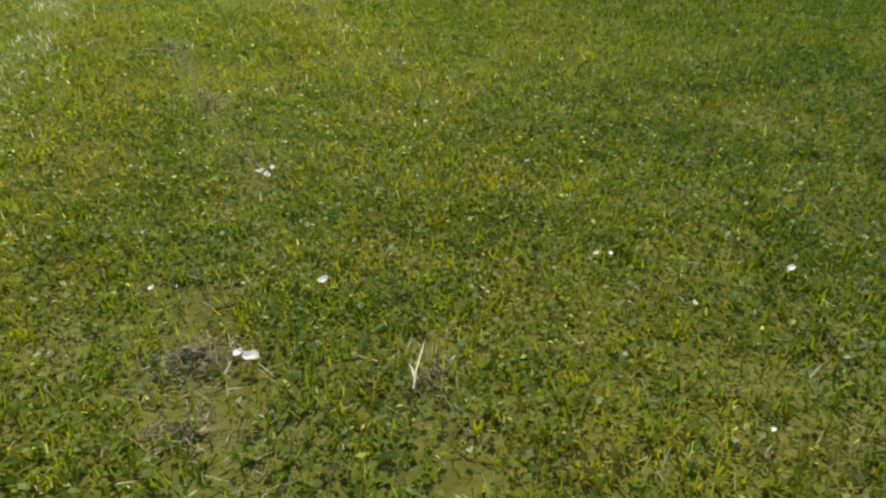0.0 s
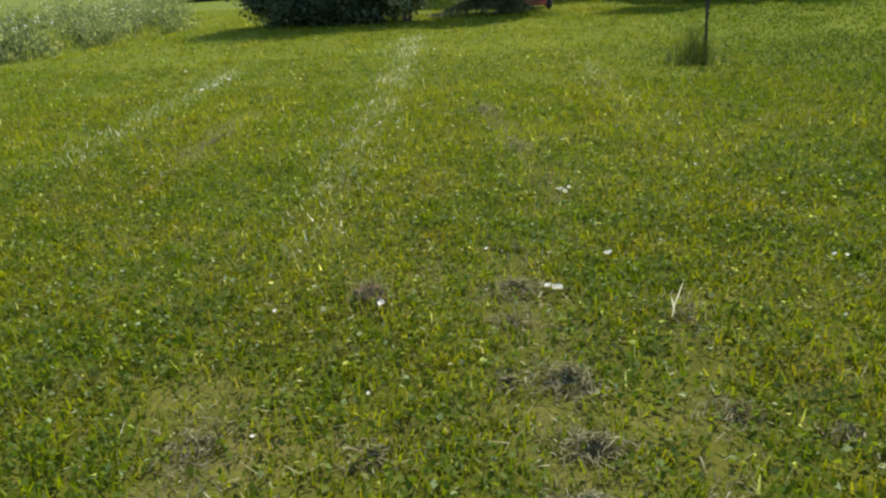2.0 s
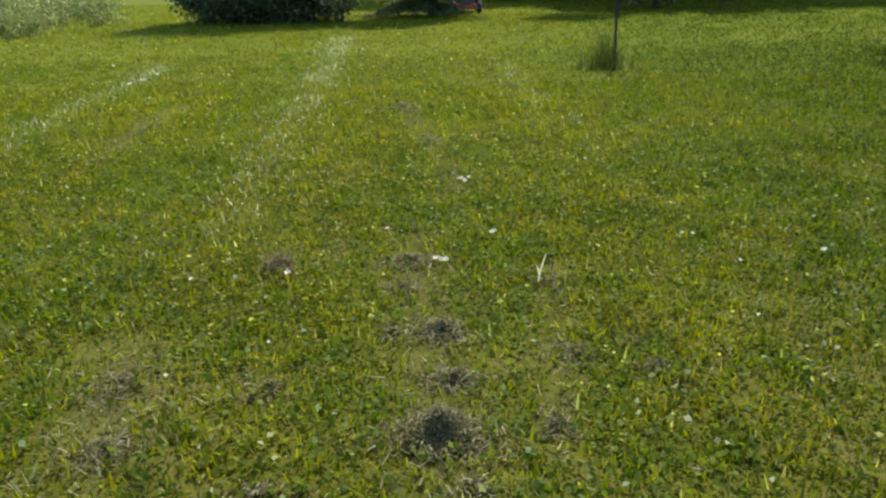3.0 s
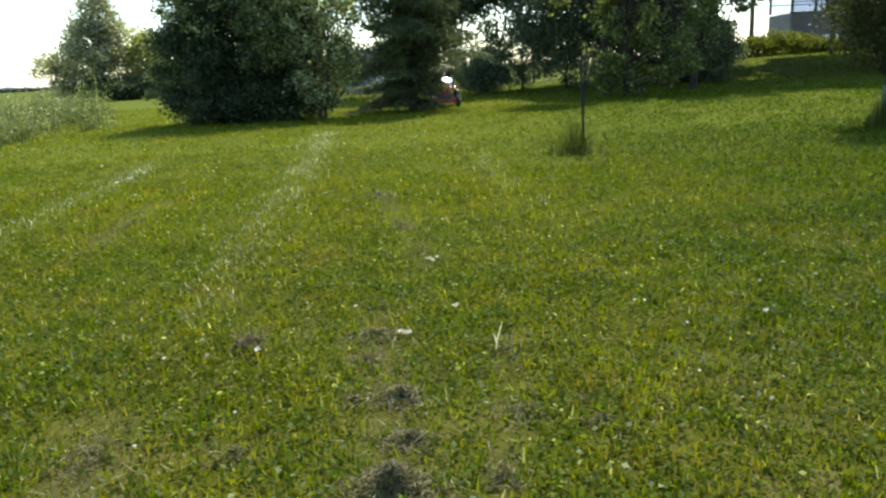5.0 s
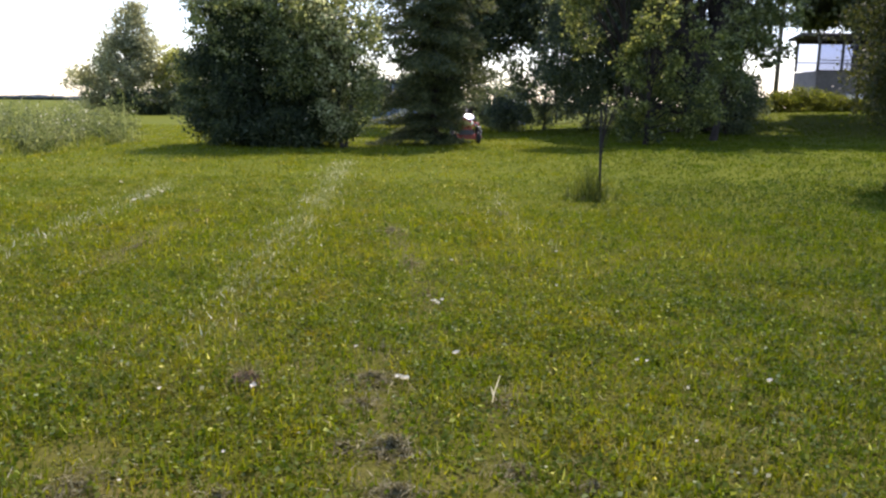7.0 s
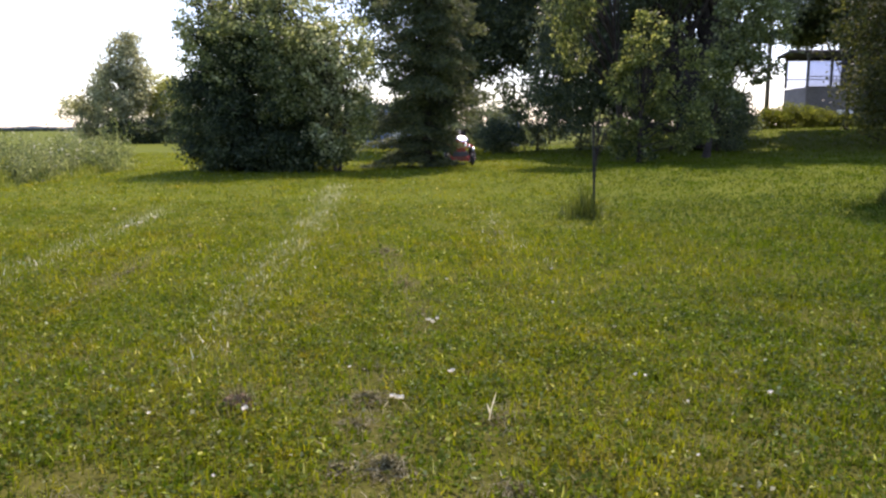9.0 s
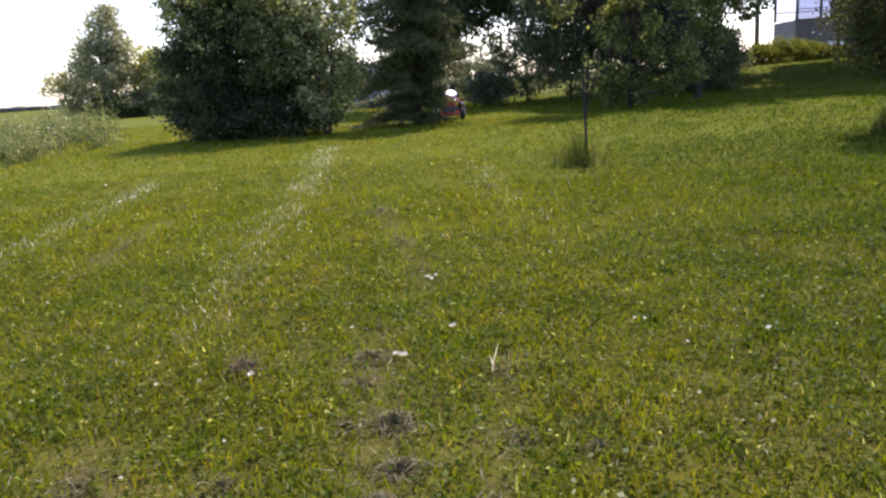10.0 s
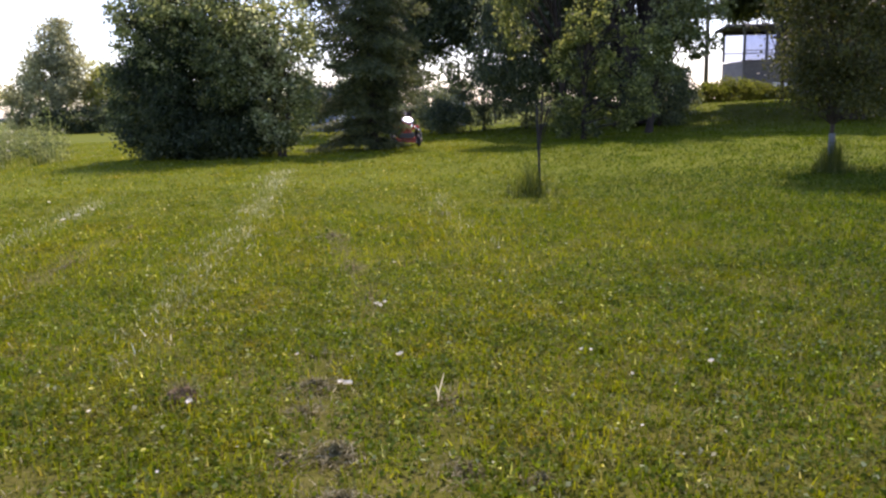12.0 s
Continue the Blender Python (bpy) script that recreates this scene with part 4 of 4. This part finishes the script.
tree("field_bush", "low dark bush at the foot of the field trees", "shrub", (-29.5, 73.0),
     [(0, 0, 1.0, 4.0, 1.6, 1.3, 190)], 44, 0.3, 0.22, M_BUSH, [[(0, 0, 0, 0.1), (0, 0, 0.8, 0.07), (0.2, 0, 1.6, 0.02)]], 44, 18, group="field trees")


# ---- young trees on the lawn ----
def staked_sapling(x, y):
    g = float(terrain(x, y))
    ob = thing("tree_stake", "dark steel T-post driven into the lawn beside a sapling", "post", (x, y, g - 0.02))
    bm = box((0.035, 0.006, 1.42), (0, 0, 0.71), 0.0015, (0, -2.2, 0))
    part("flange", bm, M_POST, ob)
    part("web", box((0.006, 0.035, 1.42), (0, 0.0205, 0.71), 0.0015, (0, -2.2, 0)), M_POST, ob)
    stud = box((0.018, 0.008, 0.010), (0, 0, 0), 0.001)
    me = bpy.data.meshes.new("stud")
    stud.to_mesh(me)
    stud.free()
    me.materials.append(M_POST)
    for k in range(20):
        s = new("stud", me)
        s.location = (-0.0384 * (0.28 + k * 0.055 - 0.71), -0.006, 0.28 + k * 0.055)
        under(s, ob)
    tree("sapling", "slender sapling with pale leaves tied to a stake", "tree", (x + 0.012, y + 0.05), [(0.10, 0, 1.50, 0.13, 0.12, 0.20, 14), (0.05, 0, 1.30, 0.06, 0.06, 0.1, 3)], 7, 0.045, 0.042, M_WEED,
         [[(0.03, 0, 0, 0.009), (0.0, 0, 0.8, 0.007), (0.05, 0, 1.65, 0.003)]], 61, 10)
    grass_tuft("grass_tuft", x - 0.13, y + 0.05, 0.56, 0.58, 420, 62, "uncut tuft of long grass round the stake", M_TUFT)


staked_sapling(2.24, 11.8)


def guarded_tree(x, y):
    tree("crab_apple_tree", "small dense crab apple tree with a guarded trunk", "tree", (x, y),
         [(0.1, 0, 2.2, 1.12, 1.15, 1.2, 230), (0.25, 0, 3.4, 1.15, 1.1, 1.1, 130), (-0.1, -0.1, 1.5, 0.85, 0.8, 0.5, 60), (0.9, 0.1, 1.7, 0.9, 0.8, 0.8, 70), (-0.6, 0, 3.3, 0.6, 0.7, 0.7, 40)], 52, 0.14, 0.065, M_APPLE,
         [[(0, 0, 0, 0.034), (0.0, 0, 1.0, 0.036), (0.1, 0, 3.9, 0.012)]], 64, 40, low=0.85, fork=0.85)
    ob = thing("trunk_guard", "weathered bluish-grey plastic guard wrapped round the tree trunk", "guard", (x, y, float(terrain(x, y))))
    t = np.linspace(0, 1, 12)
    zig = 0.052 + 0.003 * (np.arange(12) % 2)
    v, f = tube(np.stack([0 * t, 0 * t, 0.30 + 0.38 * t], 1), zig, 16)
    under(new("sleeve", mesh_of("sleeve", v, [f], M_GUARD, True)), ob)
    part("tie", cylinder(0.060, 0.060, 0.02, (0, 0, 0.52)), M_FRAME, ob)
    grass_tuft("grass_tuft", x, y - 0.05, 0.44, 0.64, 760, 65, "dark uncut tuft of grass round the tree's foot", M_TUFT)


guarded_tree(7.6, 13.0)


# ---- weeds along the field ----
def weeds():
    """Waist-high weeds in rounded clumps, with yellow-green meadow grass between them."""
    rng = np.random.default_rng(71)
    m = 620
    cx, cy = rng.uniform(-42, -9.8, m), rng.uniform(8, 40, m)
    edge = -10.6 - np.clip(cy - 25, 0, 99) * 0.42 - 0.4 * np.sin(cy * 0.9)
    inside = edge - cx
    thick = np.where(cy > 19, np.clip(1.1 - inside / 8, 0.24, 1), np.clip(0.6 - inside / 30, 0.20, 1))
    keep = (inside > 0) & (rng.uniform(size=m) < thick)
    cx, cy, inside = cx[keep], cy[keep], inside[keep]
    m = len(cx)
    tall, wide = rng.uniform(0.55, 1.45, m), rng.uniform(0.28, 0.60, m)
    tall -= 0.20 * np.clip(inside / 6, 0, 1)
    tall += 0.60 * np.clip((cy - 19) / 5, 0, 1) * np.clip(1 - inside / 4, 0, 1)
    i = np.repeat(np.arange(m), rng.integers(14, 28, m))
    n = len(i)
    a, r = rng.uniform(0, 6.283, n), np.sqrt(rng.uniform(0, 1, n))
    x, y = cx[i] + wide[i] * r * np.cos(a), cy[i] + wide[i] * r * np.sin(a)
    h = tall[i] * (1.05 - 0.55 * r ** 2) * (1 + 0.14 * rng.normal(size=n))
    bend = rng.normal(0, 0.10, (n, 2))
    v, f = blades(rng, x, y, terrain(x, y), h * 1.0, 0.016, 0.10, True)
    k = rng.integers(9, 17, n)
    idx = np.repeat(np.arange(n), k)
    s = rng.uniform(0.1, 1.03, len(idx))
    at = np.stack([x[idx], y[idx], s * h[idx]], 1)
    at[:, :2] += bend[idx] * s[:, None] + rng.normal(0, 0.09, (len(idx), 2)) * (1.1 - 0.6 * s)[:, None]
    lv, lf = leaves(rng, at, 0.165 - 0.07 * s, 0.5, 0.19, np.stack([rng.normal(size=len(idx)), rng.normal(size=len(idx)), np.full(len(idx), 0.9)], 1))
    ob = new("tall_weeds", mesh_of("tall_weeds", np.concatenate([v, lv]), [*f, lf + len(v)], M_WEED))
    tagged(ob, "waist-high grey-green weeds in clumps along the lawn's edge", "weeds", kind="stuff")
    m = 260
    i = rng.integers(0, n, m)
    at = np.stack([x[i], y[i], h[i] + 0.02], 1)
    v, f = leaves(rng, np.repeat(at, 5, 0) + rng.normal(0, 0.03, (m * 5, 3)), np.full(m * 5, 0.05), 1.0, 0.4)
    ob = new("weed_flowers", mesh_of("weed_flowers", v, [f], M_PETAL))
    tagged(ob, "small white flower heads on the tall weeds", "flowers", kind="stuff")
    # meadow grass between and behind the clumps
    m = 60000
    gx, gy = rng.uniform(-46, -9.6, m), rng.uniform(6, 46, m)
    inside = -10.3 - np.clip(gy - 25, 0, 99) * 0.42 - 0.4 * np.sin(gy * 0.9) - gx
    patch = 0.6 + 0.4 * np.sin(gx * 1.3 + 2 * np.sin(gy * 0.7)) * np.sin(gy * 1.1 + 1.5 * np.sin(gx * 0.8))
    keep = (inside > 0) & (rng.uniform(size=m) < 0.35 + 0.65 * patch)
    gx, gy, inside, patch = gx[keep], gy[keep], inside[keep], patch[keep]
    v, f = blades(rng, gx, gy, terrain(gx, gy), np.clip(0.18 + 0.10 * inside, 0.18, 0.55) * (0.55 + 0.55 * patch), 0.038, 0.45, True)
    ob = new("meadow_grass", mesh_of("meadow_grass", v, f, M_MEADOW))
    tagged(ob, "knee-high yellow-green meadow grass between the weeds", "grass", kind="stuff")


weeds()


def far_woods():
    """A low wooded skyline."""
    rng = np.random.default_rng(81)
    az = np.linspace(-1.15, 1.15, 420)
    top = 4.2 + 1.1 * np.sin(az * 23) + 0.8 * np.sin(az * 61 + 1) + rng.normal(0, 0.35, 420)
    top = np.clip(top * 0.5, 1.2, 3.2)
    rings = []
    for d, k in ((520, 0.0), (517, 0.55), (519, 0.9), (524, 1.0), (532, 0.85), (540, 0.0)):
        dd = d + rng.normal(0, 1.2, 420)
        rings.append(np.stack([np.sin(az) * dd, np.cos(az) * dd, top * k * (1 + rng.normal(0, 0.04, 420))], 1))
    v = np.concatenate(rings)
    i, j = np.meshgrid(np.arange(5), np.arange(419), indexing="ij")
    f = np.stack([i * 420 + j, i * 420 + j + 1, (i + 1) * 420 + j + 1, (i + 1) * 420 + j], -1).reshape(-1, 4)
    ob = new("backdrop", mesh_of("backdrop", v, [f], M_FAR))
    tagged(ob, "low dark line of distant woods on the horizon", "woods", kind="structure")


far_woods()


# ---- house, pole, shed and mower ----
def house(x, y):
    g = float(terrain(x, y)) - 0.05
    ob = thing("house", "grey-sided house with a glazed porch under a dark roof", "house", (x, y, g))
    wide, deep, sill, head = 4.6, 3.0, 2.25, 4.0
    for k in range(13):
        z = 0.08 + k * (sill - 0.1) / 13
        part("siding_board", box((wide, 0.03, 0.165), (wide / 2, 0.0 - 0.004 * (k % 2), z + 0.07), 0.004, (4, 0, 0)), M_SIDING, ob)
    part("porch_wall", box((wide - 0.04, 0.10, sill), (wide / 2, 0.075, sill / 2), 0.004), M_SIDING, ob)
    part("rear_wall", box((wide - 0.04, 0.10, sill), (wide / 2, deep, sill / 2), 0.004), M_SIDING, ob)
    part("side_wall", box((0.10, deep - 0.16, sill), (0.06, deep / 2 + 0.04, sill / 2), 0.004), M_SIDING, ob)
    part("porch_floor", box((wide - 0.3, deep - 0.2, 0.12), (wide / 2 + 0.05, deep / 2 + 0.04, 1.35), 0.004), M_WOOD, ob)
    part("sill", box((wide + 0.06, 0.20, 0.06), (wide / 2, 0.05, sill + 0.03), 0.006), M_FRAME, ob)
    posts = (0.06, 1.45, 2.08, 2.68, 3.30, wide - 0.06)
    for yy in (0.05, deep):
        for px in posts if yy < 1 else posts[::5]:
            part("porch_post", box((0.13, 0.12, head - sill - 0.06), (px, yy, (head + sill) / 2 + 0.03), 0.006), M_FRAME, ob)
        part("header", box((wide + 0.1, 0.16, 0.20), (wide / 2, yy, head + 0.10), 0.006), M_FRAME, ob)
        for a, b in zip(posts, posts[1:]):
            if yy > 1 and a > posts[0]:
                continue
            if yy > 1:
                b = posts[-1]
            w = part("window", box((b - a - 0.13, 0.05, 0.05), ((a + b) / 2, yy, sill + 0.62), 0.004), M_FRAME, ob, "mullioned porch window")
            if a > 1.0 and yy < 1:
                part("glazing_bar", box((b - a - 0.13, 0.04, 0.04), ((a + b) / 2, yy, sill + 0.34), 0.004), M_FRAME, w)
                part("glazing_bar", box((0.04, 0.04, 0.56), ((a + b) / 2, yy, sill + 0.34), 0.004), M_FRAME, w)
            pane = part("pane", box((b - a - 0.14, 0.008, head - sill - 0.08), ((a + b) / 2, yy + 0.03, (head + sill) / 2 + 0.03)), M_GLASS, w, "clear glass pane")
            pane.visible_shadow = False
    roof = bmesh.new()
    prof = [(-0.45, head + 0.18), (deep / 2, head + 0.40), (deep + 0.45, head + 0.18), (deep + 0.45, head + 0.32), (deep / 2, head + 0.56), (-0.45, head + 0.32)]
    ends = [[roof.verts.new((xx, a, b)) for a, b in prof] for xx in (-0.4, wide + 0.2)]
    for i in range(6):
        j = (i + 1) % 6
        roof.faces.new((ends[0][i], ends[0][j], ends[1][j], ends[1][i]))
    roof.faces.new((ends[0][0], ends[0][1], ends[0][4], ends[0][5]))
    roof.faces.new((ends[0][1], ends[0][2], ends[0][3], ends[0][4]))
    roof.faces.new((ends[1][5], ends[1][4], ends[1][1], ends[1][0]))
    roof.faces.new((ends[1][4], ends[1][3], ends[1][2], ends[1][1]))
    bmesh.ops.recalc_face_normals(roof, faces=roof.faces[:])
    part("roof", roof, M_ROOF, ob)
    part("main_wall", box((6.0, 6.0, 4.0), (wide + 3.05, 2.2, 2.0), 0.01), M_SIDING, ob, "grey main wall")
    hip = cylinder(4.75, 0.6, 1.9, (wide + 3.05, 2.2, 4.9), (0, 0, 45), 4)
    part("main_roof", hip, M_ROOF, ob)


house(21.2, 46.0)


def utility_pole(x, y, h):
    ob = thing("utility_pole", "grey wooden utility pole with a crossarm", "pole", (x, y, float(terrain(x, y)) - 0.1))
    part("shaft", cylinder(0.19, 0.14, h, (0, 0, h / 2), n=14), M_WOOD, ob)
    part("crossarm", box((2.2, 0.10, 0.12), (0, -0.14, h - 0.45), 0.01), M_WOOD, ob)
    for dx in (-0.95, -0.4, 0.4, 0.95):
        part("insulator", cylinder(0.05, 0.035, 0.14, (dx, -0.14, h - 0.32), n=10, bevel=0.01), M_GUARD, ob)
    for s in (-1, 1):
        part("brace", box((0.75, 0.03, 0.05), (s * 0.3, -0.14, h - 0.75), 0.004, (0, s * -38, 0)), M_POST, ob)


utility_pole(24.7, 60.0, 8.6)

for k, (x, y, w, h) in enumerate(((15.8, 40.5, 0.9, 0.35), (17.2, 41.0, 1.3, 0.55), (18.7, 41.6, 1.3, 0.70), (20.3, 42.2, 1.2, 0.55), (21.6, 42.4, 0.9, 0.40))):
    tree("border_shrub", "low sunlit yellow-green shrub in front of the house", "shrub", (x, y), [(0, 0, h * 0.7, w, 0.8, h, 110)], 44, 0.13, 0.10, M_BORDER, [[(0, 0, 0, 0.03), (0, 0, h * 0.6, 0.02), (0.05, 0, h, 0.01)]], 90 + k, 12, group="border shrubs")


def lounge_board(x, y):
    g = float(terrain(x, y))
    ob = thing("garden_bench", "white painted garden bench tipped towards the sun", "bench", (x, y, g))
    part("backrest", box((1.0, 0.05, 0.5), (0, 0.18, 0.62), 0.01, (-28, 0, 12)), M_TRIM, ob)
    part("seat", box((1.0, 0.42, 0.05), (0, -0.1, 0.40), 0.01, (0, 0, 12)), M_TRIM, ob)
    for sx in (-0.42, 0.42):
        for sy in (-0.24, 0.08):
            part("leg", box((0.06, 0.06, 0.39), (sx, sy + 0.2 * sx, 0.19), 0.006), M_TRIM, ob)


lounge_board(22.6, 43.8)


def shed(x, y, wide, deep, high):
    ob = thing("shed", "low blue-painted shed half hidden behind the trees", "shed", (x, y, float(terrain(x, y)) - 0.03))
    boards = int(wide / 0.29)
    for k in range(boards):
        part("wall_board", box((wide / boards - 0.012, 0.03, high), (-wide / 2 + (k + 0.5) * wide / boards, -deep / 2, high / 2), 0.004), M_BLUE, ob)
    part("body", box((wide - 0.06, deep - 0.06, high - 0.02), (0, 0.02, high / 2), 0.005), M_BLUE, ob)
    part("roof", box((wide + 0.4, deep + 0.6, 0.09), (0, 0, high + 0.10), 0.01, (-4, 0, 0)), M_ROOF, ob)
    part("door", box((0.8, 0.05, 1.8), (wide * 0.2, -deep / 2 - 0.03, 0.93), 0.01), M_TRIM, ob)


shed(-3.6, 49.0, 2.9, 2.6, 2.4)
shed(3.5, 49.0, 1.9, 2.0, 2.0)


def riding_mower(x, y, turn):
    ob = thing("riding_mower", "red riding mower with a shiny hood parked behind the spruce", "mower", (x, y, float(terrain(x, y))))
    ob.rotation_euler = (0, 0, radians(turn))
    hood = box((0.56, 0.85, 0.36), (0, -0.62, 0.62), 0.10)
    bmesh.ops.subdivide_edges(hood, edges=hood.edges[:], cuts=1, use_grid_fill=True)
    part("hood", hood, M_RED, ob)
    part("chassis", box((0.50, 1.6, 0.16), (0, -0.2, 0.36), 0.03), M_FRAME, ob)
    part("deck", box((1.05, 0.7, 0.16), (0, -0.1, 0.18), 0.05), M_RED, ob)
    part("fender", box((0.95, 0.62, 0.10), (0, 0.48, 0.60), 0.04), M_RED, ob)
    part("seat", box((0.44, 0.42, 0.10), (0, 0.42, 0.72), 0.035), M_RUBBER, ob)
    part("seat_back", box((0.44, 0.09, 0.40), (0, 0.64, 0.92), 0.035, (-12, 0, 0)), M_RUBBER, ob)
    part("steering_column", cylinder(0.03, 0.025, 0.42, (0, -0.12, 0.92), (-24, 0, 0)), M_FRAME, ob)
    a = np.linspace(0, 2 * np.pi, 25)
    v, f = tube(np.stack([0.18 * np.cos(a), 0.18 * np.sin(a), 0 * a], 1), np.full(25, 0.016), 6)
    w = new("steering_wheel", mesh_of("steering_wheel", v, [f], M_RUBBER, True))
    w.matrix_basis = pose(0, -0.03, 1.12, -24)
    under(w, ob)
    for dx in (-0.17, 0.17):
        part("headlamp", cylinder(0.07, 0.05, 0.06, (dx, -1.05, 0.66), (90, 0, 0), 20, 0.012), M_CHROME, ob)
    # added polished disc, tilted to mirror the sun as one bright glint
    dome = bmesh.new()
    tilt = Vector((0.146, -0.49, 0.87)).to_track_quat("Z", "Y").to_matrix().to_4x4()
    bmesh.ops.create_uvsphere(dome, u_segments=24, v_segments=14, radius=0.22, matrix=Matrix.Translation((0.06, -0.80, 0.86)) @ tilt @ Matrix.Diagonal((1, 1, 0.16, 1)))
    for fc in dome.faces:
        fc.smooth = True
    part("glint_disc", dome, M_CHROME, ob, "polished metal disc tilted to glint in the sun")
    # small chrome caps, added only for two lesser glints
    for dx, dz in ((0.30, 0.60), (0.40, 0.52)):
        part("glint_cap", cylinder(0.055, 0.04, 0.05, (dx, -1.06, dz), (62, 0, 0), 16, 0.01), M_CHROME, ob)
    for sx, sy, r, wd in ((-0.40, -0.85, 0.19, 0.15), (0.40, -0.85, 0.19, 0.15), (-0.42, 0.45, 0.27, 0.22), (0.42, 0.45, 0.27, 0.22)):
        wh = part("wheel", cylinder(r, r, wd, (sx, sy, r), (0, 90, 0), 24, 0.04), M_RUBBER, ob)
        part("rim", cylinder(r * 0.55, r * 0.5, wd + 0.02, (sx, sy, r), (0, 90, 0), 18, 0.01), M_TRIM, wh)


riding_mower(0.42, 26.4, 0)
